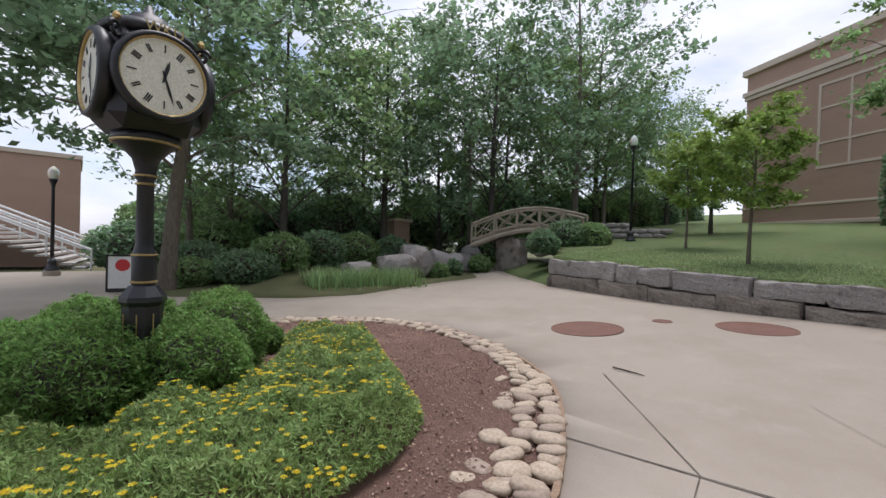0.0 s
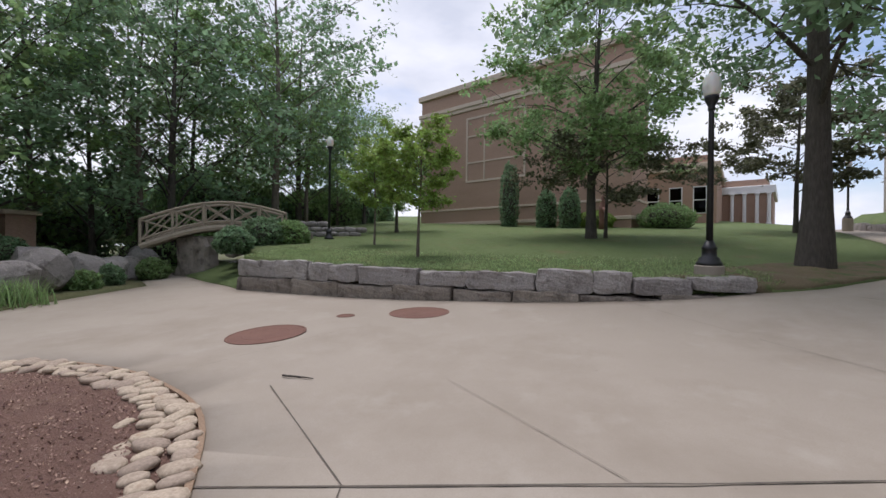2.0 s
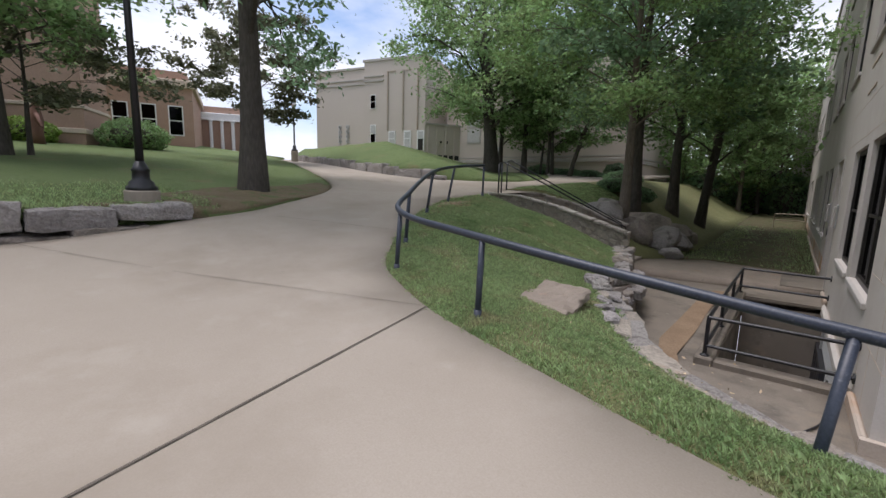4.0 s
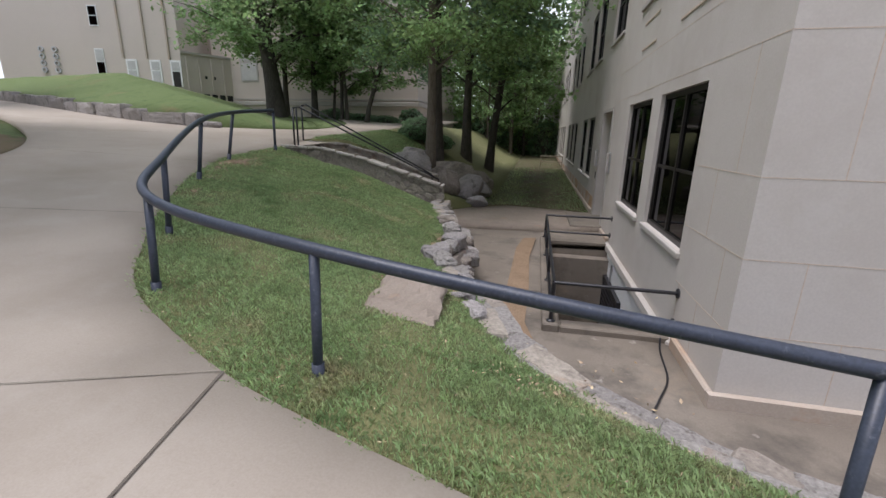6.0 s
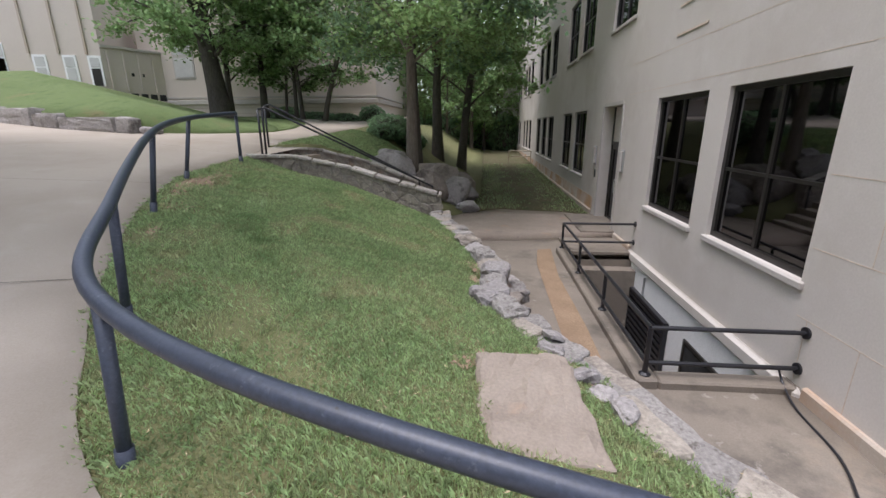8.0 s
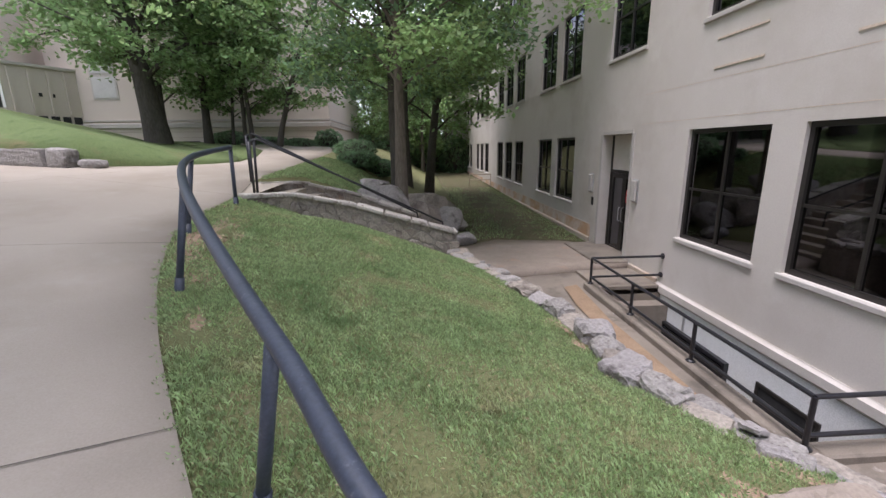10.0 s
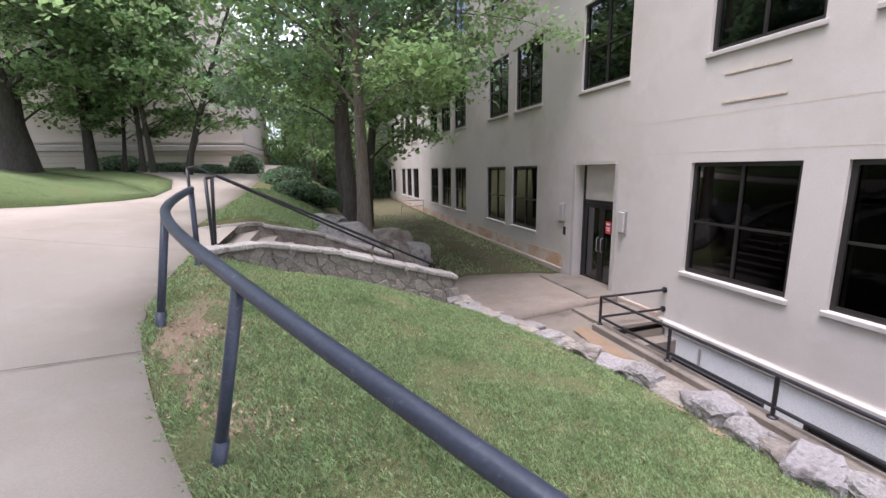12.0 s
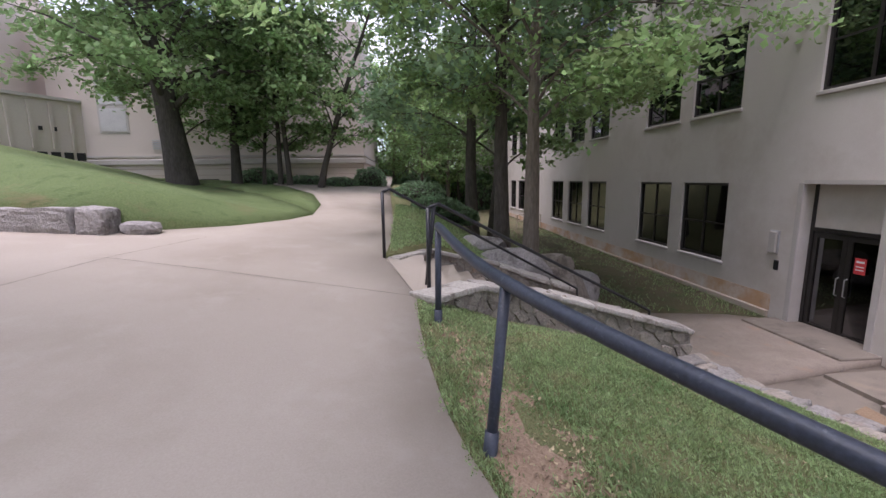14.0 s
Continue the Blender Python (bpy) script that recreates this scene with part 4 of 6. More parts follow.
        build_tree("woodland_tree", (-14, -24, 1.5), 14.5, .19, 62, crown0=.18, spread=.30, n_leaves=4200, size=.28, leaf="leaf_dark", bark="bark", label="thin-crowned woodland tree with grey bark", limbs=22, clump=.45, slim=.6),
        build_tree("woodland_tree", (-18, -20, lawn_z(-18, -20)), 11.5, .17, 63, crown0=.14, spread=.40, n_leaves=5400, size=.28, leaf="leaf_light", bark="bark", label="full green woodland tree with lighter leaves", limbs=20, clump=.55, slim=.6)]
r = random.Random(11)
for k in range(19):
    x, y = r.uniform(-42, 5), r.uniform(-46, -24)
    if k < 10:
        x, y = -13 - k * 2.6 + r.uniform(-1, 1), -17 - r.uniform(0, 5)
    elif k < 17:
        x, y = 3.5 - (k - 10) * 2.4, -23.5 + r.uniform(-2, 1.5)
    z = lawn_z(x, y) - .2 if x < -14 else woods_z(x, y)
    tree_at(wood[k % 4], x, y, z, r.uniform(0, 360), r.uniform(.7, 1.05) * (1.22 if k < 7 else 1))
for k in range(18):
    x, y = r.uniform(-34, 5), r.uniform(48, 85)
    if k < 8:
        x, y = -3.5 + k * 1.15, 42 + r.uniform(0, 9)
    turn, size = r.uniform(0, 360), r.uniform(.7, 1.05)
    tree_at(wood[1 + 2 * (k % 2)], x, y, .2 if x > -3 else -.55, turn, size * 1.1)
build_tree("bare_tree", (-11.5, -20.5, 1.4), 13.5, .16, 70, crown0=.3, spread=.26, n_leaves=500, size=.2, leaf="leaf", bark="bark", label="thin bare-branched tree in the woodland", limbs=30)
build_tree("clock_side_tree", (5.0, -17.0, paving_z(5, -17)), 11.5, .24, 71, crown0=.34, spread=.46, n_leaves=14000, size=.24, leaf="leaf_dark", bark="bark", hang=.25, label="tree with pale bare trunk beside the walk", limbs=20, lean=(-.9, 0), clump=.5)
build_tree("walk_tree", (10.4, -14, .35), 10.0, .2, 72, crown0=.34, spread=.48, n_leaves=15000, size=.25, leaf="leaf_dark", bark="bark_dark", hang=.3, label="dark shade tree overhanging the walk", limbs=20, clump=.5)

# ---- stones ----
def block_bm(l, d, h, seed, wob=.035, cuts=3, roundness=.07):
    """A rough-hewn block, l long (x), d deep (y), h high (z), resting on z = 0."""
    bm = bmesh.new()
    bmesh.ops.create_cube(bm, size=1.0)
    bmesh.ops.subdivide_edges(bm, edges=bm.edges, cuts=cuts, use_grid_fill=True)
    for v in bm.verts:
        p = Vector((v.co.x * l, v.co.y * d, v.co.z * h))
        edge = [max(0, abs(v.co[i]) - .32) / .18 for i in range(3)]
        pull = sum(edge) - max(edge)
        s = min(roundness, .2 * min(l, d, h)) * pull
        q = p - p.normalized() * s
        q += Vector((noise.noise(p * 2.4 + Vector((seed * 7.1, 0, 0))), noise.noise(p * 2.4 + Vector((0, seed * 5.3, 9))), noise.noise(p * 2.4 + Vector((3, 0, seed * 3.7))))) * wob
        q += Vector((noise.noise(p * 8 + Vector((seed, 2, 0))), noise.noise(p * 8 + Vector((5, seed, 0))), noise.noise(p * 8 + Vector((0, 1, seed))))) * wob * .45
        if cuts > 4:
            q += Vector((noise.noise(p * 19 + Vector((seed, 0, 4))), noise.noise(p * 19 + Vector((1, seed, 8))), noise.noise(p * 19 + Vector((6, 2, seed))))) * wob * .35
        v.co = q + Vector((0, 0, h / 2))
    return bm


def boulder_bm(rx, ry, rz, seed, sub=3, wob=.28, facets=0):
    bm = bmesh.new()
    rf = random.Random(seed * 13 + 5)
    cuts_ = [(Vector((rf.gauss(0, 1), rf.gauss(0, 1), rf.gauss(0, .8))).normalized(), rf.uniform(.62, .9)) for k in range(facets)]
    bmesh.ops.create_icosphere(bm, subdivisions=sub, radius=1.0)
    off = Vector((seed * 3.3, seed * 1.7, seed * 2.1))
    for v in bm.verts:
        n = v.co.normalized()
        k = 1 + wob * noise.noise(n * 1.3 + off) + wob * .45 * noise.noise(n * 3.1 + off)
        q = n * k
        q = Vector([math.copysign(abs(c) ** .72, c) for c in q])
        for n_, d_ in cuts_:
            q -= n_ * max(0.0, q.dot(n_) - d_) * .92
        v.co = Vector((q.x * rx, q.y * ry, q.z * rz + rz * .75))
    return bm


def arc(line, n=400):
    """Lengths and points along a line, for placing things by distance."""
    pts = [Vector((*p, 0)) for p in line]
    ls = [0.0]
    for a, b in zip(pts, pts[1:]):
        ls.append(ls[-1] + (b - a).length)
    def at(s):
        s = max(0.0, min(ls[-1] - 1e-6, s))
        i = max(k for k in range(len(ls)) if ls[k] <= s)
        i = min(i, len(pts) - 2)
        d = (pts[i + 1] - pts[i]).normalized()
        p = pts[i] + d * (s - ls[i])
        return p.x, p.y, math.degrees(math.atan2(d.y, d.x))
    return ls, at


# retaining wall of hewn blocks in front of the lawn
ls, wall_at = arc(WALL_LINE)
KNOTS = (215, 320, 430, 540, 640, 740, 860, 980, 1060, 1135)
rw = thing("retaining_wall", (-3.0, -3.1, paving_z(-3, -3.1)), "two-course retaining wall of rough grey limestone blocks", "stone wall", kind="structure")
TOP_J = (215, 292, 358, 400, 458, 577, 665, 788, 884, 948, 1040, 1137)
LOW_J = (215, 325, 420, 530, 640, 748, 862, 990, 1075)
TOPZ = ((215, 1.58), (330, 1.62), (430, 1.60), (500, 1.54), (640, 1.50), (740, 1.55), (830, 1.60), (930, 1.60), (960, 1.51), (1137, 1.55))
wx, wy, wz = -3.0, -3.1, paving_z(-3, -3.1)
for tier, joints in ((0, LOW_J), (1, TOP_J)):
    for k, (a, b) in enumerate(zip(joints, joints[1:])):
        s0, s1 = (float(np.interp(v, KNOTS, ls)) for v in (a, b))
        x, y, ang = wall_at((s0 + s1) / 2)
        top = float(np.interp((a + b) / 2, [p for p, q in TOPZ], [q for p, q in TOPZ]))
        mid = max(1.13 + .03 * math.sin(k * 2.7), paving_z(x, y) + .07)
        z0, z1 = (paving_z(x, y) - .15, mid) if tier == 0 else (mid + .006, top + .02 * math.sin(k * 1.9))
        if z1 - z0 < .1:
            continue
        nx, ny = math.sin(radians(ang)), -math.cos(radians(ang))
        off = -.24 + (.05 if tier == 0 else .0) + .03 * math.sin(k * 3.1)
        ob = part("stone", block_bm((s1 - s0) - .008, .5, z1 - z0, k + tier * 20, wob=.045, cuts=7, roundness=.022), M["stone" if tier else "stone_low"], rw)
        ob.matrix_basis = pose(x + nx * off - wx, y + ny * off - wy, z0 - wz, 0, 0, ang)

# low stones along the mound
ls2, mound_at = arc([(-30, 21.3), (-19.8, 17.6), (-11.6, 14.5), (-8.4, 13.62), (-6.15, 13.5)])
mw = thing("mound_edging", (-8, 13.7, 2.3), "low edging of long grey stone blocks along the mound", "stone wall", kind="structure")
s, k = 2.0, 0
while s < ls2[-1] - .1:
    l = min(1.5 + .4 * math.sin(k * 2.3), ls2[-1] - s)
    if l < .3:
        break
    x, y, ang = mound_at(s + l / 2)
    z = paving_z(x, y) - .1
    ob = part("stone", block_bm(l - .03, .45, .50 + .05 * math.sin(k * 1.7), 50 + k, wob=.04, cuts=7, roundness=.03), M["stone"], mw)
    ob.matrix_basis = pose(x + 8, y - 13.7, z - 2.3, 0, 0, ang)
    s += l
    k += 1
ob = part("stone", boulder_bm(.28, .2, .13, 91, 2), M["stone"], mw)
ob.matrix_basis = pose(-5.85 + 8, 13.62 - 13.7, paving_z(-5.85, 13.62) - 2.3 - .03)

# rubble walls either side of the stair
NEAR = [(-1.42, 10.6, 1.80), (-.75, 11.28, 1.74), (.4, 11.72, 1.45), (1.3, 11.75, 1.18), (2.4, 11.82, .84)]
FAR = [(-1.84, 12.48, 1.86), (-1.2, 13.65, 1.78), (0, 14.15, 1.45), (.8, 14.2, 1.15), (1.65, 14.0, .88)]
for nm, ln in (("stair_wall", NEAR), ("stair_wall", FAR)):
    o = ln[2]
    sw = thing(nm, o, "rough rubble stone stair wall with flat capstones", "stone wall", group="walls beside the stair", kind="structure")
    l3, w_at = arc([p[:2] for p in ln])
    zat = lambda s_: float(np.interp(s_, l3, [p[2] for p in ln]))
    bm = bmesh.new()
    n = 24
    rows = []
    for i in range(n + 1):
        x, y, ang = w_at(l3[-1] * i / n)
        nx, ny = -math.sin(radians(ang)) * .13, math.cos(radians(ang)) * .13
        zt = zat(l3[-1] * i / n) - .07
        rows.append([bm.verts.new(p) for p in ((x - nx - o[0], y - ny - o[1], -.5 - o[2]), (x - nx - o[0], y - ny - o[1], zt - o[2]), (x + nx - o[0], y + ny - o[1], zt - o[2]), (x + nx - o[0], y + ny - o[1], -.5 - o[2]))])
    for a, b in zip(rows, rows[1:]):
        for i in range(3):
            bm.faces.new((a[i], b[i], b[i + 1], a[i + 1]))
    bm.faces.new(rows[0][::-1])
    bm.faces.new(rows[-1])
    part("core", bm, M["mortar"], sw, "pale mortar core")
    s, k = 0.0, 0
    rr = random.Random(5 + len(nm) + int(o[1]))
    while s < l3[-1] - .05:
        l = min(rr.uniform(.32, .62), l3[-1] - s)
        x, y, ang = w_at(s + l / 2)
        slope = math.degrees(math.atan2(zat(s + l) - zat(s), l))
        ob = part("capstone", block_bm(l - .012, .40, .07, 120 + k, wob=.012, cuts=3, roundness=.008), M["cap"], sw)
        ob.matrix_basis = pose(x - o[0], y - o[1], zat(s + l / 2) - .075 - o[2], 0, -slope, ang)
        s += l
        k += 1
    # irregular stones bedded in mortar on the face towards the walk
    step_ = .155
    seeds = [((i + .5 + rr.uniform(-.42, .42)) * step_, (j + .5 + rr.uniform(-.42, .42)) * step_ * .72, i, j) for i in range(-1, int(l3[-1] / step_) + 2) for j in range(-1, 9)]
    for u, v, i, j in seeds:
        if not (0 < u < l3[-1] and 0 < v):
            continue
        cell = [(u - .3, v - .25), (u + .3, v - .25), (u + .3, v + .25), (u - .3, v + .25)]
        for u2, v2, i2, j2 in seeds:
            if (i2, j2) == (i, j) or abs(i2 - i) > 2 or abs(j2 - j) > 2:
                continue
            mu, mv, du, dv = (u + u2) / 2, (v + v2) / 2, u2 - u, v2 - v
            side_of = [(a - mu) * du + (c - mv) * dv for a, c in cell]
            out = []
            for q in range(len(cell)):
                (a0, c0), (a1, c1), d0, d1 = cell[q], cell[(q + 1) % len(cell)], side_of[q], side_of[(q + 1) % len(cell)]
                if d0 <= 0:
                    out.append((a0, c0))
                if (d0 <= 0) != (d1 <= 0):
                    f = d0 / (d0 - d1)
                    out.append((a0 + (a1 - a0) * f, c0 + (c1 - c0) * f))
            cell = out
            if len(cell) < 3:
                break
        if len(cell) < 3:
            continue
        x, y, ang = w_at(u)
        zc = zat(u) - .09 - v
        if zc < -.2:
            continue
        cu_, cv_ = sum(a for a, c in cell) / len(cell), sum(c for a, c in cell) / len(cell)
        bm = bmesh.new()
        rings = [[bm.verts.new(((a - cu_) * k1, d_, -(c - cv_) * k1 + (zat(a) - zat(u)) * k1)) for a, c in cell] for k1, d_ in ((.985, .05), (.97, -.004), (.82, -.010 - rr.uniform(0, .014)))]
        for r_a, r_b in zip(rings, rings[1:]):
            for q in range(len(cell)):
                bm.faces.new((r_a[q], r_a[(q + 1) % len(cell)], r_b[(q + 1) % len(cell)], r_b[q]))
        bm.faces.new(rings[-1])
        ob = part("stone", bm, M["rubble"], sw)
        nx, ny = math.sin(radians(ang)), -math.cos(radians(ang))
        ob.matrix_basis = pose(x + nx * .135 - o[0], y + ny * .135 - o[1], zc - o[2], 0, 0, ang)
st = bmesh.new()
for k in range(12):
    x0, z = -1.35 + k * .30, 1.62 - k * .155
    ya = float(np.interp(x0 + .15, [p[0] for p in NEAR], [p[1] for p in NEAR])) + .1
    yb = float(np.interp(x0 + .15, [p[0] for p in FAR], [p[1] for p in FAR])) - .1
    box(st, x0, x0 + .31, ya, yb, -.5, z)
tagged(part("stair", st, M["concrete"]), "concrete steps down to the side doors", kind="structure")
tagged(mesh_object("stair_landing", [(-1.47, 10.62, 1.735), (-1.3, 10.75, 1.735), (-1.3, 12.9, 1.80), (-1.88, 12.42, 1.845)], [(0, 1, 2, 3)], M["concrete"]), "concrete nosing at the stair head", kind="structure")

# stair handrails
for pts, posts in (([(-1.32, 11.0, 2.66), (-1.2, 11.08, 2.70), (2.15, 12.3, .93), (2.15, 12.32, .60)], [((-1.32, 11.0, 1.70), (-1.32, 11.0, 2.66)), ((-1.34, 11.2, 1.7), (-1.25, 11.05, 2.68))]),
                   ([(-1.88, 12.40, 2.80), (-1.78, 12.46, 2.84), (1.6, 13.75, .92), (1.62, 13.76, .70)], [((-1.88, 12.40, 1.83), (-1.88, 12.40, 2.80)), ((1.62, 13.76, .1), (1.62, 13.76, .72))])):
    h = thing("stair_handrail", pts[0], "thin black pipe stair handrail", "railing", group="handrails of the stair")
    part("rail", tube(bmesh.new(), [rel(p, pts[0]) for p in pts], .022, 8), M["black"], h, smooth=True)
    for a, b in posts:
        part("post", tube(bmesh.new(), [rel(a, pts[0]), rel(b, pts[0])], .024, 8), M["black"], h, smooth=True)

# stone edging at the foot of the bank
ew = thing("stone_edging", (4.2, 5.2, .4), "irregular mortared stone edging above the service walk", "stone edging", kind="structure")
l4, e_at = arc(EDGING)
bm = bmesh.new()
rows = []
for i in range(90):
    x, y, ang = e_at(l4[-1] * i / 89)
    nx, ny = -math.sin(radians(ang)), math.cos(radians(ang))
    j = .05 * noise.noise((x * 4, y * 4, 2))
    zt = edging_z(x, y) - .02
    ins = ((-.16, zt), (.20 + j, zt - .02 + j * .5), (.27 + j, zt - .15), (.30 + j * .6, LOW_Z - .1))
    rows.append([bm.verts.new((x - nx * a - 4.2, y - ny * a - 5.2, b - .4)) for a, b in ins])
for a, b in zip(rows, rows[1:]):
    for i in range(3):
        bm.faces.new((a[i], b[i], b[i + 1], a[i + 1]))
part("core", bm, M["rubble"], ew, "rubble footing")
rr = random.Random(17)
s, k = 1.5, 0
while s < l4[-1] - .1:
    x, y, ang = e_at(s)
    big = 5.9 < y < 9.0
    l = rr.uniform(.24, .48) if big else rr.uniform(.35, .7) if y < 5.9 else rr.uniform(.18, .4)
    for row in range(2):
        x, y, ang = e_at(s + l / 2 + row * .07)
        nx, ny = -math.sin(radians(ang)), math.cos(radians(ang))
        if big:
            bmk = block_bm(l, rr.uniform(.24, .38), rr.uniform(.12, .24), 300 + k, wob=.07, cuts=5, roundness=.025)
            off, z = (.02 if row == 0 else .26), edging_z(x, y) - (.04 if row == 0 else .30)
        else:
            flat = y < 5.9
            bmk = block_bm(l * (1.04 if flat else rr.uniform(.75, 1)), rr.uniform(.22, .3), rr.uniform(.09, .13), 300 + k, wob=.03, cuts=4, roundness=.012)
            off, z = (-.05 if row == 0 else .13), edging_z(x, y) - (.085 if flat else .06) - row * .02
        ob = part("stone", bmk, M[("stone_low", "stone", "ledge_stone")[k % 3] if big else "ledge_stone" if k % 3 else "rubble"], ew)
        ob.matrix_basis = pose(x - nx * off - 4.2, y - ny * off - 5.2, z - .4, rr.uniform(-8, 8) * (1 if y > 5.9 else .4), rr.uniform(-7, 7) * (1 if y > 5.9 else .4), ang + rr.uniform(-16, 16) * (1 if y > 5.9 else .3))
        k += 1
    s += l * .92
# flat rock set in the bank and boulders by the trees
fr = thing("flat_rock", (3.64, 4.44, bank_z(3.64, 4.44) - .07), "flat tan slab of rock set in the grass", "rock")
part("slab", block_bm(.64, .96, .16, 77, wob=.06, cuts=9, roundness=.05), M["slab"], fr).matrix_basis = pose(0, 0, 0, 4, 3, 4)
for k, (x, y, l) in enumerate(((4.05, 5.05, .26), (4.2, 4.85, .22), (4.28, 4.68, .24), (3.92, 5.45, .2), (4.0, 5.7, .18))):
    ls_ = thing("loose_stone", (x, y, edging_z(x, y) - .01), "loose angular grey stone lying on the edging", "stone", group="loose stones on the edging")
    part("rock", block_bm(l, l * .7, l * .5, 640 + k, wob=.06, cuts=4, roundness=.03), M["stone"], ls_).matrix_basis = pose(0, 0, 0, 6, -8, 50 * k)
for k, (x, y, rx, ry, rz) in enumerate(((.75, 14.75, .75, .5, .42), (1.75, 14.9, .6, .5, .48), (2.35, 15.6, .55, .6, .42), (1.6, 16.0, .8, .6, .45), (2.7, 16.6, .5, .55, .35), (2.2, 17.6, .7, .6, .4), (.3, 16.2, .6, .5, .3), (2.6, 18.6, .5, .6, .3), (2.9, 14.9, .35, .3, .2))):
    rk = thing("boulder", (x, y, north_z(x, y) - .12), "grey weathered limestone boulder among the tree roots", "boulder", group="boulders under the trees")
    part("rock", boulder_bm(rx * 1.15, ry * 1.15, rz * 1.15, 30 + k, facets=16), M["stone_low" if k % 2 else "stone"], rk)

# ---- clock garden ----
ck_z = .58
ck = thing("post_clock", (6.64, -6.0, ck_z), "black four-faced cast-iron post clock with gilt trim", "clock")
bm = bmesh.new()
lathe(bm, [(.19, -.1), (.19, .04), (.165, .07), (.16, .1), (.15, .86), (.175, .90), (.17, .94), (.105, 1.03)], sides=8)
part("base", bm, M["black"], ck)
for a in range(8):
    w = radians(a * 45 + 22.5)
    p = [(math.cos(w) * .152, math.sin(w) * .152, z) for z in (.14, .80)]
    part("gilt_line", tube(bmesh.new(), p, .005, 6), M["gold"], ck)
part("post", lathe(bmesh.new(), [(.085, 1.0), (.09, 1.04), (.09, 1.30), (.075, 1.34), (.066, 1.38), (.062, 1.92), (.08, 1.95), (.075, 2.0), (.10, 2.1), (.17, 2.18), (.24, 2.23), (.25, 2.3)]), M["black"], ck, smooth=True)
for z, r0_ in ((1.05, .092), (1.28, .092), (1.88, .07), (1.95, .082), (2.22, .25)):
    part("gilt_ring", lathe(bmesh.new(), [(r0_ - .01, z), (r0_ + .008, z + .006), (r0_ + .008, z + .018), (r0_ - .01, z + .024)], ring=True), M["gold"], ck)
part("head", box_bm(-.33, .33, -.33, .33, 2.3, 3.08, bevel=.10), M["black"], ck).rotation_euler = (0, 0, radians(11))
part("crest", lathe(bmesh.new(), [(.33, 3.06), (.36, 3.10), (.34, 3.14), (.24, 3.2), (.16, 3.23), (.14, 3.28), (.05, 3.32), (.02, 3.4)]), M["black"], ck, smooth=True)
for q in range(4):
    m = pose(0, 0, 2.72, 0, 0, 11 + 90 * q) @ pose(0, .335, 0, -90, 0, 0) @ pose(0, 0, 0, 0, 0, 180) @ Matrix.Scale(.92, 4)
    bz = bmesh.new()
    lathe(bz, [(.30, -.03), (.37, -.03), (.385, .03), (.37, .075), (.335, .085), (.325, .05), (.30, .05)], sides=40, ring=True)
    o_ = part("bezel", bz, M["black"], ck, smooth=True)
    o_.matrix_basis = m
    dl = part("dial", lathe(bmesh.new(), [(.0005, .045), (.32, .045), (.322, .05), (.0005, .0505)], sides=40), M["dial"], ck, "cream dial")
    dl.matrix_basis = m
    part("gilt_rim", lathe(bmesh.new(), [(.318, .052), (.33, .06), (.332, .075), (.322, .066)], sides=40, ring=True), M["gold"], ck).matrix_basis = m
    for hh in range(12):
        w = radians(hh * 30)
        nb = 1 + (hh * 5) % 3
        mk = bmesh.new()
        for i in range(nb):
            off = (i - (nb - 1) / 2) * .017
            box(mk, off - .005, off + .005, .205, .272, .051, .056)
        o_ = part("numeral", mk, M["black"], dl)
        o_.matrix_basis = pose(0, 0, 0, 0, 0, -hh * 30)
    for ang_, l, w in ((-14, .15, .016), (-163, .24, .011)):
        hb = bmesh.new()
        hv = [hb.verts.new((x, y, z)) for z in (.057, .062) for x, y in ((-w * .5, -.05), (w * .5, -.05), (w, l * .55), (0, l), (-w, l * .55))]
        hb.faces.new(hv[:5][::-1])
        hb.faces.new(hv[5:])
        for i in range(5):
            hb.faces.new((hv[i], hv[(i + 1) % 5], hv[5 + (i + 1) % 5], hv[5 + i]))
        o_ = part("hand", hb, M["black"], dl)
        o_.matrix_basis = pose(0, 0, 0, 0, 0, ang_)
    if q in (0, 1):
        cu = bpy.data.curves.new("lettering", "FONT")
        cu.body, cu.size, cu.extrude, cu.align_x = "WKU", .115, .003, "CENTER"
        tx = new("lettering", cu)
        cu.materials.append(M["gold"])
        tx.parent = ck
        tx.matrix_basis = pose(0, 0, 3.055, 0, 0, 11 + 90 * q) @ pose(0, .375, 0, 90, 0, 180)
for q in range(4):
    m = pose(0, 0, 0, 0, 0, 56 + 90 * q)
    sc = [((.43 + .07 * math.cos(t) * (1 - t / 12)), 0, 3.0 + .07 * math.sin(t) * (1 - t / 12)) for t in [i * .5 for i in range(18)]]
    o_ = part("scroll", tube(bmesh.new(), sc, .016, 6), M["black"], ck, smooth=True)
    o_.matrix_basis = m
    part("gilt_ball", lathe(bmesh.new(), [(.005, 3.07), (.02, 3.08), (.03, 3.105), (.02, 3.13), (.005, 3.14)], (.42, 0, 0), 12), M["gold"], ck).matrix_basis = m

# clipped yews, flowers
def foliage_ball(name, at, rx, ry, rz, n, size, leaf, seed, label, category="shrub", slim=.3, group=""):
    rng = np.random.default_rng(seed)
    sh = thing(name, at, label, category, group)
    d = rng.normal(size=(n, 3))
    d /= np.linalg.norm(d, axis=1)[:, None]
    lump = np.array([1 + .16 * noise.noise(Vector(v) * 2.2 + Vector((seed, 0, 0))) + .10 * noise.noise(Vector(v) * 5.5 + Vector((0, seed, 0))) for v in d])
    rad = lump * rng.uniform(.72, 1.05, n) ** .5
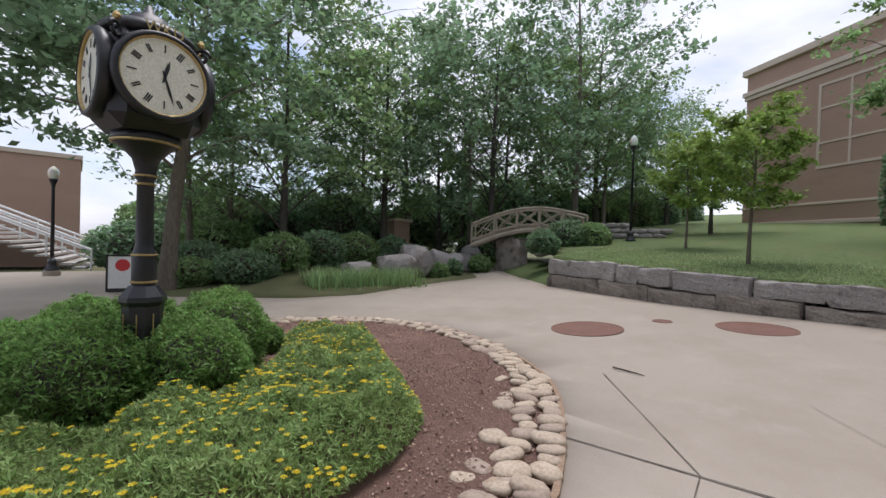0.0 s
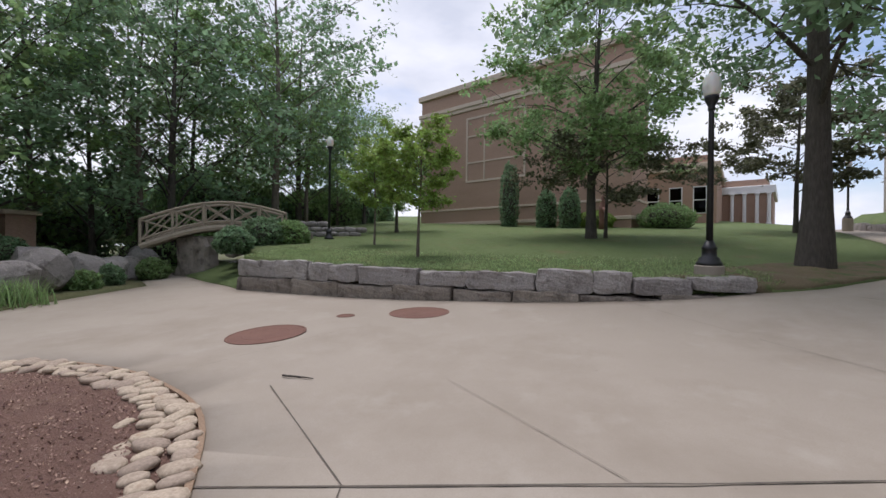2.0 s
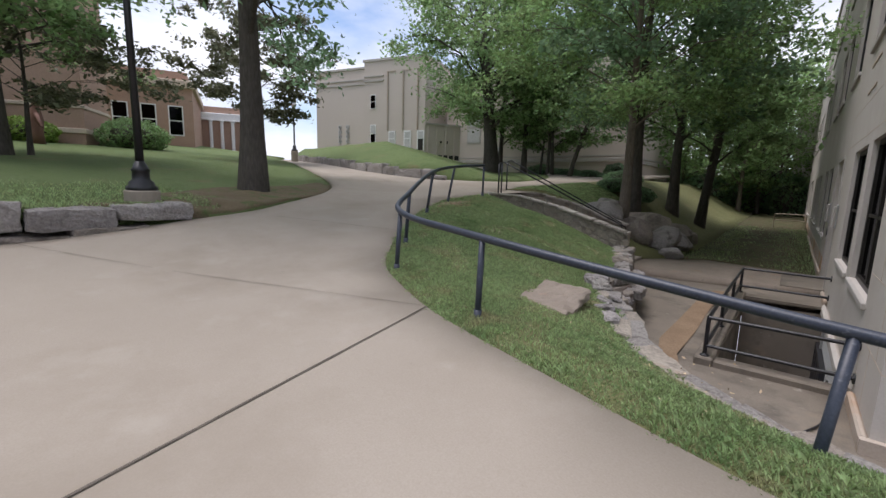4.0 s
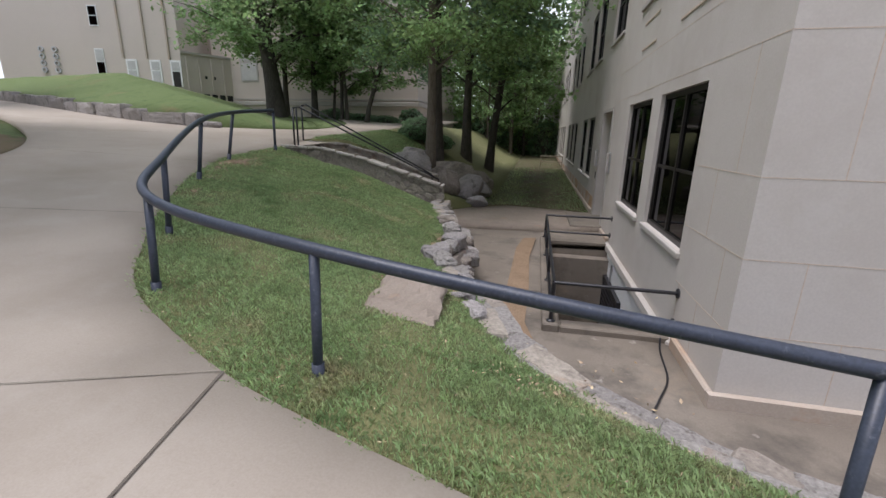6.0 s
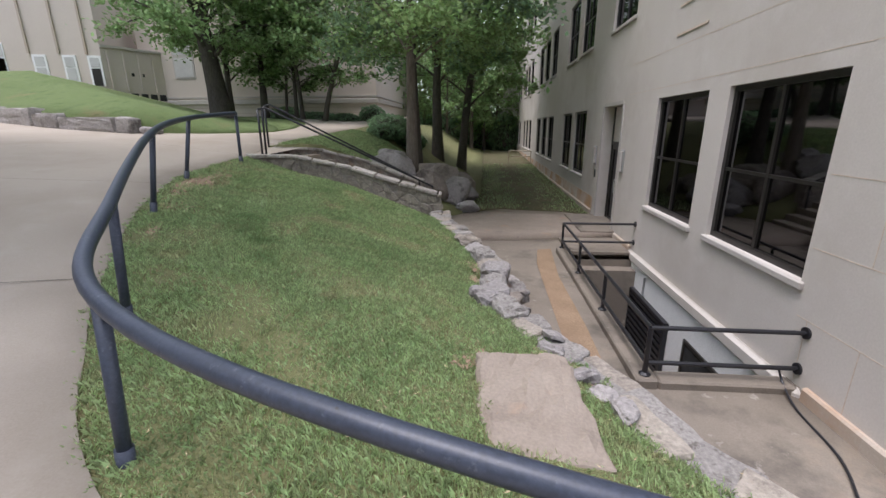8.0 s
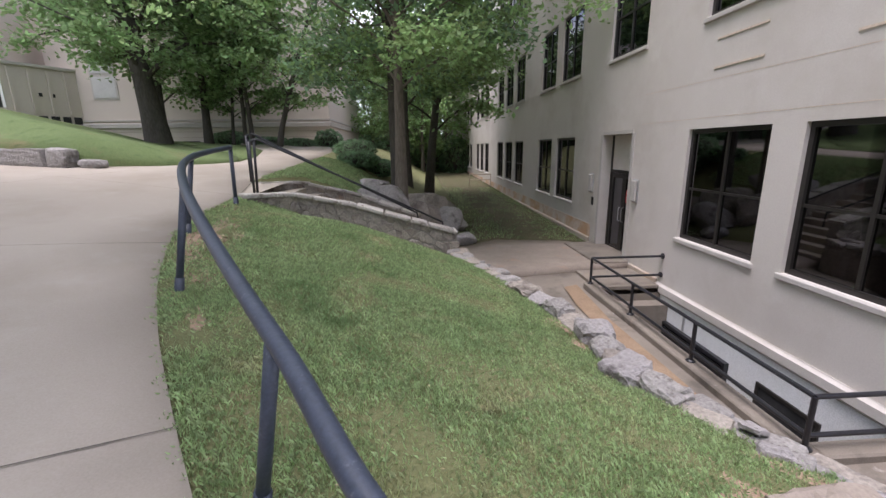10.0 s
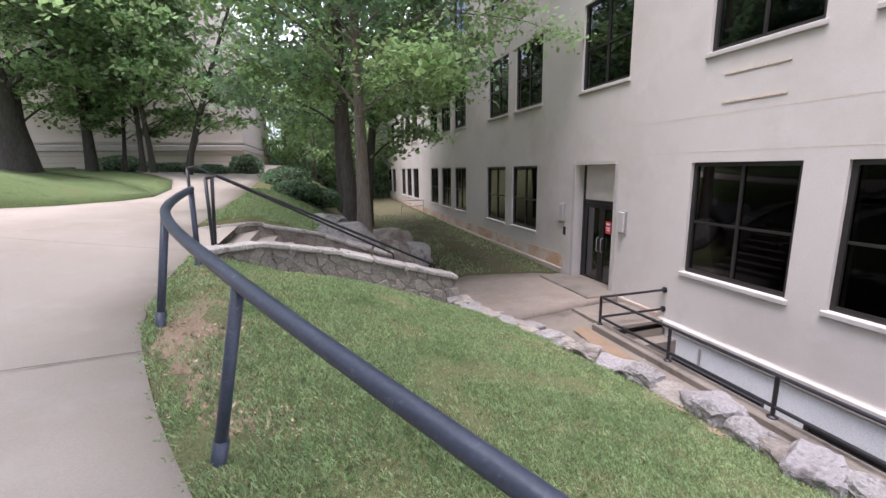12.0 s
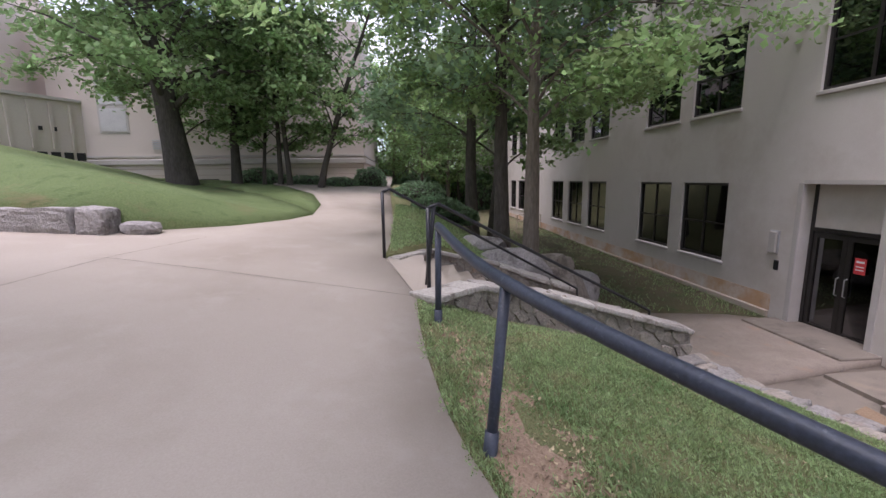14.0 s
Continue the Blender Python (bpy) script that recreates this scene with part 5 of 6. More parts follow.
    c = d * rad[:, None] * np.array([rx, ry, rz])
    c[:, 2] = np.abs(c[:, 2] + rz * .62) * 1.0
    co, q = leaf_arrays(c, size, rng, droop=-.5, slim=slim)
    mesh_np("foliage", co, q, M[leaf], sh)
    core = bmesh.new()
    bmesh.ops.create_icosphere(core, subdivisions=2, radius=1)
    for v in core.verts:
        v.co = Vector((v.co.x * rx * .72, v.co.y * ry * .72, max(0, v.co.z * rz * .72 + rz * .6)))
    part("branch_core", core, M["bark_dark"], sh)
    return sh


for k, (x, y, rx, rz) in enumerate(((7.05, -6.0, .52, .50), (6.28, -5.95, .50, .48), (5.85, -6.75, .50, .56), (7.55, -6.75, .52, .44), (7.0, -7.3, .5, .5), (8.1, -6.2, .5, .45), (5.15, -7.3, .2, .22), (6.5, -7.5, .45, .5))):
    foliage_ball("yew_shrub", (x, y, .56), rx, rx, rz, 15000 if rx > .3 else 3000, .052, "leaf_yew", 80 + k, "rounded dense green clipped yew at the foot of the clock", group="yews round the clock")
FLOWER = [(7.9, -5.3), (6.9, -5.35), (6.3, -5.45), (5.85, -5.8), (5.3, -6.5), (4.85, -7.6), (4.1, -7.6), (3.95, -6.6), (4.35, -5.5), (4.7, -4.6), (4.95, -4.2), (5.45, -3.9), (6.05, -3.72), (6.5, -3.6), (7.4, -3.6), (8.4, -4.4)]
rng = np.random.default_rng(4)
fl = thing("coreopsis_bed", (5.8, -5.0, .56), "feathery green planting dotted with small yellow flowers", "flowers", kind="stuff")
cs, fs_ = [], []
while len(cs) < 80000:
    x, y = rng.uniform(3.9, 8.4), rng.uniform(-7.7, -3.5)
    dd_ = line_dist(FLOWER + FLOWER[:1], x, y)
    if not inside(FLOWER, x, y):
        continue
    top = .36 * min(1, (dd_ / .22) ** .5) * (0.78 + .55 * noise.noise((x * 2.2, y * 2.2, 4)) + .22 * noise.noise((x * 7, y * 7, 1)))
    if top < .05:
        continue
    z = top * rng.uniform(.25, 1.0) ** .35
    cs.append((x - 5.8, y + 5.0, z))
    dens = noise.noise((x * 1.1, y * 1.1, 8)) + .25
    if len(fs_) < 800 and rng.uniform() < .02 * (1 + 3 * max(0, dens)):
        fs_.append((x - 5.8, y + 5.0, top + .015))
co, q = leaf_arrays(np.array(cs), .06, rng, droop=-.9, slim=.2)
mesh_np("foliage", co, q, M["leaf_feather"], fl)
fv, fq = [], []
for x, y, z in fs_:
    a0 = rng.uniform(0, 6.28)
    for p in range(5):
        a = a0 + p * 1.257
        r_ = .017
        i = len(fv)
        fv += [(x, y, z), (x + r_ * math.cos(a - .5), y + r_ * math.sin(a - .5), z + .004), (x + 1.35 * r_ * math.cos(a), y + 1.35 * r_ * math.sin(a), z + .002), (x + r_ * math.cos(a + .5), y + r_ * math.sin(a + .5), z + .004)]
        fq.append((i, i + 1, i + 2, i + 3))
mesh_object("yellow_flowers", fv, fq, M["petal"], fl, "tiny yellow flowers")

# cobble edging
cob = thing("cobble_edging", (2.6, -5.0, .55), "border of rounded tan river cobbles round the mulch bed", "stone edging", kind="structure")
cm = []
for k in range(7):
    o_ = part("cobble", boulder_bm(1, .74, .42, 400 + k, 2, .2), M["cobble"], cob, smooth=True)
    cm.append(o_)
ring = BED + BED[:1]
l5, b_at = arc(ring)
rr = random.Random(23)
k = 0
for row, (inset, size) in enumerate(((.14, .12), (.34, .115), (.55, .11))):
    s = 0.0
    while s < l5[-1] - .1:
        x, y, ang = b_at(s)
        use = (x < 5.6 and -10.4 < y < -2.6) and (row < 2 or (x > 3.0 and y > -4.6 and rr.random() < .55))
        r_ = size * rr.uniform(.75, 1.2)
        if use:
            nx, ny = math.sin(radians(ang)), -math.cos(radians(ang))
            if inside(BED, x - nx * .1, y - ny * .1):
                nx, ny = -nx, -ny
            j = inset + rr.uniform(-.05, .05)
            px, py = x + nx * j, y + ny * j
            if k < 7:
                o_ = cm[k]
            else:
                o_ = cm[k % 7].copy()
                scene.collection.objects.link(o_)
            o_.matrix_basis = pose(px - 2.6, py + 5.0, paving_z(px, py) + .0 - .55, rr.uniform(-12, 12), rr.uniform(-12, 12), ang + 90 + rr.uniform(-35, 35)) @ Matrix.Diagonal((r_, r_ * rr.uniform(.8, 1.1), r_ * .75, 1))
            k += 1
        s += r_ * 1.5
vs, fq = [], []
for i, (x, y) in enumerate(ring):
    a, b = ring[max(0, i - 1)], ring[min(len(ring) - 1, i + 1)]
    d_ = math.hypot(b[0] - a[0], b[1] - a[1])
    nx, ny = -(b[1] - a[1]) / d_, (b[0] - a[0]) / d_
    for o1, dz in ((-.002, -.05), (-.002, .028), (.045, .028), (.045, -.05)):
        vs.append((x + nx * o1, y + ny * o1, paving_z(x, y) + dz))
    if i:
        for j in range(3):
            fq.append((4 * i - 4 + j, 4 * i + j, 4 * i + j + 1, 4 * i - 3 + j))
tagged(mesh_object("bed_curb", vs, fq, M["soil"]), "thin worn curb round the planting bed", kind="structure")

# utility covers, twig, board
for x, y, r_ in ((.40, -5.45, .60), (-1.55, -3.48, .58), (-1.10, -4.8, .17)):
    mh = thing("manhole_cover", (x, y, paving_z(x, y) + .002), "round rusty brown iron utility cover in the paving", "manhole cover", group="utility covers")
    tx_ = (paving_z(x + .3, y) - paving_z(x - .3, y)) / .6
    ty_ = (paving_z(x, y + .3) - paving_z(x, y - .3)) / .6
    mh.rotation_euler = (math.atan(ty_), -math.atan(tx_), 0)
    part("rim", lathe(bmesh.new(), [(r_ - .03, .0), (r_, .0), (r_, .008), (r_ - .03, .008)], sides=48, ring=True), M["rust"], mh)
    part("lid", lathe(bmesh.new(), [(.001, -.01), (r_ - .035, -.01), (r_ - .035, .006), (r_ * .62, .006), (r_ * .6, .009), (r_ * .57, .009), (r_ * .55, .006), (.001, .006)], sides=48), M["rust"], mh)
tw = thing("twig", (2.22, -3.85, paving_z(2.22, -3.85) + .012), "dry dark fallen twig on the paving", "twig")
part("stem", tube(bmesh.new(), [(-.03, -.2, 0), (.01, -.1, .01), (-.01, .0, .004), (.02, .1, .012), (.03, .2, .01)], [.012, .011, .010, .008, .004], 6), M["bark_dark"], tw)
bx, by = 6.1, -16.7
bs_ = thing("sandwich_board", (bx, by, paving_z(bx, by)), "black-framed sandwich board with a pale poster and pink round mark", "sign")
bs_.rotation_euler = (0, 0, radians(172))
part("frame", box(box(box(box_bm(-.38, -.33, -.02, .02, .05, 1.1), .33, .38, -.02, .02, .05, 1.1), -.33, .33, -.02, .02, 1.05, 1.1), -.33, .33, -.02, .02, .05, .14), M["black"], bs_)
part("poster", box_bm(-.33, .33, -.01, .01, .14, 1.05), M["white"], bs_)
part("round_mark", tube(bmesh.new(), [(0, -.011, .8), (0, -.016, .8)], .17, 28), M["red"], bs_)
part("back_leg", box_bm(-.36, .36, .3, .33, .0, .95), M["black"], bs_)

# ---- lamp posts ----
def lamp_post(name, x, y, z, h, footing, label):
    lp = thing(name, (x, y, z), label, "street lamp", group="campus lamps")
    f = footing
    if f:
        part("footing", lathe(bmesh.new(), [(.27, -.3), (.27, f - .02), (.25, f)], sides=20), M["concrete"], lp)
    part("base", lathe(bmesh.new(), [(.24, f), (.24, f + .05), (.20, f + .08), (.19, f + .14), (.14, f + .18), (.13, f + .32), (.15, f + .34), (.12, f + .38), (.07, f + .5)], sides=16), M["black"], lp, smooth=True)
    part("pole", lathe(bmesh.new(), [(.065, f + .48), (.05, h - .75), (.05, h - .74)], sides=14), M["black"], lp, smooth=True)
    part("collar", lathe(bmesh.new(), [(.06, h - .76), (.075, h - .72), (.06, h - .68), (.11, h - .58), (.13, h - .52), (.135, h - .47)], sides=18), M["black"], lp, smooth=True)
    part("globe", lathe(bmesh.new(), [(.12, h - .47), (.155, h - .40), (.175, h - .28), (.165, h - .16), (.11, h - .05), (.05, h), (.02, h + .03)], sides=20), M["globe"], lp, "frosted acorn globe", smooth=True)
    return lp


lp_ = lamp_post("lamp_post", -3.15, 2.2, lawn_z(-3.15, 2.2), 4.1, .22, "black iron lamp post with frosted acorn globe on a concrete footing")
lp_.rotation_euler = (radians(.5), radians(1.6), 0)
lamp_post("lamp_post", -12.85, -11.0, lawn_z(-12.85, -11), 5.0, 0, "black iron lamp post with twin arms at the wood's edge")
lamp_post("lamp_post", 7.83, -23.8, .3, 4.2, .2, "black iron lamp post beside the bleachers")
lamp_post("lamp_post", 2.9, -34, .6, 4.2, .1, "distant black lamp post with white globe")
lamp_post("lamp_post", -24.5, 18.2, paving_z(-24.5, 18.2) + .3, 4.2, .5, "distant black lamp post on a stone pier")
lamp_post("lamp_post", -34, -1.2, lawn_z(-34, -1.2), 3.2, 0, "small lamp post before the brick building")

# ---- brick building across the lawn ----
ba = radians(60)
bu, bn = Vector((math.cos(ba), math.sin(ba), 0)), Vector((math.sin(ba), -math.cos(ba), 0))
bo = Vector((-38.4, -12.9, 3.6))
bb = thing("brick_building", bo, "large brown brick building with buff stone bands and panel", "building")
bb.rotation_euler = (0, 0, ba)
W_ = 22.0
bm = box_bm(0, W_, .0, 4, -1, 14.2)
part("wall", bm, M["brick"], bb, "brown brick wall")
for z0, z1, o in ((.75, 1.05, .10), (2.2, 2.4, .08), (12.0, 12.35, .14), (12.36, 12.75, .26), (14.2, 14.75, .30)):
    part("stone_band", box_bm(-o, W_ + o, -o, 4 + o, z0, z1, bevel=.03), M["band"], bb, "buff stone band")
# flat stone strips framing the blank panel
for a, b, c, d_ in ((6.2, 6.4, 4.9, 11.3), (8.35, 8.5, 5.1, 11.1), (12.75, 12.95, 4.9, 11.3), (6.4, 12.75, 4.9, 5.1), (6.4, 12.75, 11.1, 11.3), (6.4, 8.35, 6.75, 6.9), (8.5, 12.75, 6.75, 6.9), (6.4, 8.35, 9.35, 9.5), (8.5, 12.75, 9.35, 9.5)):
    part("panel_strip", box_bm(a, b, -.06, .05, c, d_), M["band"], bb)
part("roof", box_bm(.5, W_ - .5, .5, 3.5, 14.2, 14.4), M["band"], bb)
b2 = thing("brick_wing", (-41.5, 10.0, 4.6), "lower brick wing with white trim and tall windows", "building")
b2.rotation_euler = (0, 0, radians(66))
part("wall", box_bm(0, 7, 0, 16, -1, 5.4), M["brick"], b2, "brown brick wall")
part("cornice", box_bm(-.3, 7.3, -.3, 16.3, 5.4, 6.1, bevel=.05), M["band"], b2)
part("roof", box_bm(.4, 6.6, .4, 15.6, 6.1, 6.9), M["brick"], b2)
for x in (.8, 2.9, 5.0):
    wn_ = part("window", box_bm(x, x + 1.2, -.06, .02, 1.1, 3.8), M["white"], b2, "white-framed sash window")
    part("pane", box_bm(x + .1, x + 1.1, -.075, -.062, 1.2, 2.4), M["glass"], wn_)
    part("pane", box_bm(x + .1, x + 1.1, -.075, -.062, 2.5, 3.7), M["glass"], wn_)
b3 = thing("brick_pavilion", (-52.5, 18.0, 5.2), "distant brick pavilion with white columns and cornice", "building")
b3.rotation_euler = (0, 0, radians(62))
part("wall", box_bm(0, 9, 0, 12, -1, 3.6), M["brick"], b3, "brown brick wall")
part("cornice", box_bm(-.3, 9.3, -.3, 12.3, 3.6, 4.5, bevel=.05), M["white"], b3)
part("roof", box_bm(.4, 8.6, .4, 11.6, 4.5, 5.3), M["brick"], b3)
for x in (5.2, 6.4, 7.6, 8.7):
    part("column", lathe(bmesh.new(), [(.26, 0), (.26, .15), (.2, .2), (.18, 3.4), (.26, 3.5), (.26, 3.6)], (x, -.35, 0), 14), M["white"], b3)
part("window", box_bm(1.0, 2.8, -.06, .02, .8, 2.6), M["white"], b3)
part("pane", box_bm(1.15, 2.65, -.08, -.062, .95, 2.45), M["glass"], b3)
# columnar shrubs, round shrub and small things before it
for k, (s_, w_) in enumerate(((13.2, 0), (16.6, .1), (18.5, 0))):
    p = bo + bu * s_ + bn * 3.0
    sh = foliage_ball("column_shrub", (p.x, p.y, lawn_z(p.x, p.y) - .1), .8, .8, 3.4 if k == 0 else 1.9, 3500, .2, "leaf_dark", 160 + k, "narrow dark upright evergreen before the brick wall", "shrub", .5, "columnar evergreens")
foliage_ball("round_shrub", (-27.5, 8.6, lawn_z(-27.5, 8.6)), 1.9, 1.9, 1.1, 4500, .2, "leaf", 170, "rounded light green shrub before the wing", "shrub", .5)
foliage_ball("round_shrub", (-27.2, 3.6, lawn_z(-27.2, 3.6)), 1.5, 1.3, .8, 3000, .2, "leaf_bright", 171, "low yellow-green shrub before the brick wall", "shrub", .5)

p = bo + bu * 21.4 + bn * 4.0
sc_ = thing("sculpture", (p.x, p.y, lawn_z(p.x, p.y)), "dark bronze abstract outdoor sculpture with a slanting bar", "sculpture")
bm = lathe(bmesh.new(), [(.30, 0), (.24, .5), (.30, 1.2), (.22, 1.7), (.12, 1.95), (.16, 2.15), (.05, 2.35)], sides=12)
tube(bm, [(-.9, 0, 1.9), (0, 0, 1.55), (1.5, 0, .75)], [.05, .12, .05], 8)
part("figure", bm, M["rust"], sc_, smooth=True)

# ---- pale hall on the hill ----
ha = math.atan2(3.0, 11.0)
hl = thing("pale_hall", (-20.2, 28.4, 2.6), "pale cream stone hall with plain pilastered front", "building")
hl.rotation_euler = (0, 0, ha)
for x0, x1, y0, z1 in ((-6.4, 0, 0, 10.25), (-12.3, -6.403, .25, 9.75)):
    part("wall", box_bm(x0, x1, y0, 12, -1.2, z1), M["hall"], hl, "smooth cream wall")
part("coping", box(box_bm(-6.5, .08, -.10, 12, 10.25, 10.45), -12.4, -6.5, .14, 12, 9.75, 9.93), M["sill"], hl)
for z in (8.35, 8.75):
    part("string_course", box(box_bm(-12.3, -6.41, .15, .25, z, z + .12), -6.4, -4.3, -.10, -.003, z + .15, z + .27), M["sill"], hl)
# tall shallow panels between narrow fins over the entrance
for x in (-3.9, -2.3, -.8):
    part("fin", box_bm(x, x + .12, -.10, .0, 4.1, 9.3), M["plinth"], hl)
    part("panel_head", box_bm(x + .12, x + .9, -.05, .0, 9.2, 9.3), M["plinth"], hl)
# pale panes carry the sky's reflection in their colour; no blinds hang here
for x in (-3.72, -2.12, -.76):
    wn_ = part("window", box_bm(x, x + .74, -.05, .05, 2.3, 4.05), M["white"], hl, "white-framed entrance door")
    part("pane", box_bm(x + .12, x + .62, -.07, -.052, 2.3, 3.3), M["frame" if x > -1 else "pale_pane"], wn_)
    part("pane", box_bm(x + .12, x + .62, -.07, -.052, 3.38, 3.92), M["pale_pane"], wn_)
for z, h in ((6.07, 1.28), (2.98, 1.68)):
    wn_ = part("window", box_bm(-5.72, -5.12, -.04, .05, z, z + h), M["white"], hl, "narrow sash window")
    part("pane", box_bm(-5.66, -5.18, -.06, -.042, z + .07, z + h * .48), M["glass"], wn_)
    part("pane", box_bm(-5.66, -5.18, -.06, -.042, z + h * .53, z + h - .07), M["pale_pane" if h > 1.5 else "glass"], wn_)
for x in (-9.6, -8.7):
    for k in range(4):
        part("ornament", lathe(bmesh.new(), [(.10, -.04), (.19, -.04), (.19, .04), (.10, .04)], sides=14, ring=True), M["metal"], hl, "pierced round ornament").matrix_basis = pose(x + .19, .20, 3.2 + k * .45, 90)
hs2 = thing("hall_wing", (-20.2, 31.5, 1.0), "long cream stone wing with banded base behind the trees", "building")
part("wall", box_bm(0, 16.4, 0, 14, -1, 10.5), M["hall"], hs2, "smooth cream wall")
part("string_course", box_bm(-.0, 16.52, -.12, 14, 2.9, 3.2, bevel=.03), M["sill"], hs2)
part("string_course", box_bm(-.0, 16.48, -.08, 14, 3.3, 3.4), M["sill"], hs2)
for z in (.9, 1.25, 1.6, 1.95, 2.3, 2.65):
    part("rustication_joint", box_bm(0, 16.405, -.006, .02, z, z + .03), M["plinth"], hs2)
for x in (1.5, 4.4, 7.3, 10.2):
    wn_ = part("window", box_bm(x, x + 1.0, -.03, .05, 1.5, 2.1), M["frame"], hs2, "dark basement window")
    part("pane", box_bm(x + .06, x + .94, -.05, -.032, 1.56, 2.04), M["glass"], wn_)
# the tall window's reflected sky is painted as a pale pane colour
wn_ = part("window", box_bm(2.4, 3.9, -.03, .05, 4.6, 7.4), M["sill"], hs2, "tall pale window")
for z in (4.7, 6.1):
    part("pane", box_bm(2.5, 3.8, -.05, -.032, z, z + 1.2), M["pale_pane"], wn_)
for k in range(5):
    part("vent_slat", box_bm(5.0, 6.0, -.05, -.003, 3.75 + k * .11, 3.81 + k * .11), M["metal"], hs2)
# shaded link between hall and wing, with a row of dark openings at its foot
cw = thing("link_wall", (-20.2, 28.4, 3.6), "grey shaded connecting wall with dark openings below", "wall")
cw.rotation_euler = (0, 0, math.atan2(3.1, 1.6))
LW = math.hypot(1.6, 3.1)
part("wall", box_bm(.02, LW, 0.02, 1.4, -.5, 3.55), M["hall"], cw)
part("coping", box_bm(.02, LW, -.08, 1.5, 3.553, 3.7), M["sill"], cw)
# solid near-black boxes paint the darkness inside openings and vents
for k in range(6):
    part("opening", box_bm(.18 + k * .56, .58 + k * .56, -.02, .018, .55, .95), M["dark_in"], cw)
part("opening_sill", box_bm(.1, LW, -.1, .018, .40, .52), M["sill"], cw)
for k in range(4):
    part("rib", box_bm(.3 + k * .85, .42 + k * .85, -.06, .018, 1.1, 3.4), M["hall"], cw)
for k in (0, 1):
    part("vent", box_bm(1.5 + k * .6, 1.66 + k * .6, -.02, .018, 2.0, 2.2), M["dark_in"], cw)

# ---- woodland edge: bridge, boulders, planting ----
p0_, p1_ = Vector((-8.46, -17.18, 2.05)), Vector((-11.84, -12.84, 2.55))
br = thing("footbridge", p0_, "arched weathered timber footbridge with crossed rails", "bridge")
L_ = (p1_ - p0_).length
br.rotation_euler = (0, 0, math.atan2(p1_.y - p0_.y, p1_.x - p0_.x))
def arch(t):
    return (p1_.z - p0_.z) * t + .75 * math.sin(math.pi * min(1, t * 1.0)) * .8
N_ = 10
for side in (-.75, .75):
    P_ = [Vector((L_ * i / N_, side, arch(i / N_))) for i in range(N_ + 1)]
    part("top_rail", tube(bmesh.new(), [p + Vector((0, 0, .98)) for p in P_], .06, 6), M["wood"], br)
    part("bottom_rail", tube(bmesh.new(), [p + Vector((0, 0, .16)) for p in P_], .05, 6), M["wood"], br)
    part("beam", tube(bmesh.new(), [p + Vector((0, 0, -.12)) for p in P_], .12, 6), M["wood"], br)
    for i in range(0, N_ + 1, 2):
        part("post", tube(bmesh.new(), [P_[i] + Vector((0, 0, -.1)), P_[i] + Vector((0, 0, 1.02))], .055, 6), M["wood"], br)
    for i in range(0, N_, 2):
        a, b = P_[i], P_[i + 2]
        part("brace", tube(bmesh.new(), [a + Vector((0, 0, .16)), b + Vector((0, 0, .96))], .035, 6), M["wood"], br)
        part("brace", tube(bmesh.new(), [a + Vector((0, 0, .96)), b + Vector((0, 0, .16))], .035, 6), M["wood"], br)
for i in range(28):
    t = (i + .5) / 28
    o_ = part("plank", box_bm(-.09, .09, -.75, .75, 0, .05), M["wood"], br)
    o_.location = (L_ * t, 0, arch(t) - .02)
pr = thing("bridge_pier", (-9.7, -15.6, .3), "dark stone pier under the footbridge", "pier")
part("stone", block_bm(1.0, 1.5, 2.1, 501, wob=.12, cuts=4), M["stone_low"], pr)
pr = thing("bridge_pier", (-12.2, -12.6, .8), "dark stone pier under the footbridge", "pier")
part("stone", block_bm(1.4, 1.6, 1.9, 502, wob=.12, cuts=4), M["stone_low"], pr)
for k, (x, y, rx, ry, rz) in enumerate(((-2.2, -15.2, .8, .6, .50), (-3.6, -15.7, 1.0, .6, .62), (-5.4, -16.3, .75, .6, .58), (-6.9, -16.9, .6, .5, .5), (-8.1, -17.6, .6, .5, .5), (-9.4, -18.4, .7, .6, .5), (-4.6, -17.2, .8, .6, .6), (-1.0, -15.8, .6, .5, .35), (-8.5, -12.9, .5, .4, .3), (-9.6, -13.2, .7, .5, .45), (-7.6, -17.0, .4, .35, .3), (-10.6, -19.4, .9, .7, .6), (-13.2, -14.0, .55, .4, .25))):
    z = woods_z(x, y) if y < -14.5 else lawn_z(x, y) - .4
    rk = thing("boulder", (x, y, min(z, .75) if y < -14.5 else z), "large pale grey limestone boulder at the wood's edge", "boulder", group="boulders at the wood's edge")
    part("rock", boulder_bm(rx * 1.15, ry * 1.15, rz * 1.2, 60 + k, facets=16), M["stone"], rk)
for k in range(15):
    i, row = k % 6, k // 6
    t = (i + .5 * (row % 2)) / 6
    sb = thing("stone_block", (-13.9 - 1.5 * t + row * -.1, -13.3 + 3.2 * t, lawn_z(-14.5, -12) + .0 + row * .27), "stacked grey stone block at the lawn's top", "stone block", group="stacked blocks")
    part("block", block_bm(.62, .5, .27, 520 + k, wob=.05, cuts=2), M["stone"], sb).rotation_euler = (0, 0, radians(115))
# iris clump: long arching blades
rng = np.random.default_rng(31)
iv, iq = [], []
for k in range(1500):
    x, y = rng.uniform(-1.9, 2.0), rng.normal() * .5
    a, l = rng.uniform(0, 6.28), rng.uniform(.35, .75)
    w = .018
    i = len(iv)
    for t in (0, .5, .85, 1.0):
        r_, z = l * (.15 * t + .45 * t * t), l * (1.1 * t - .35 * t * t)
        ww = w * (1 - .9 * t)
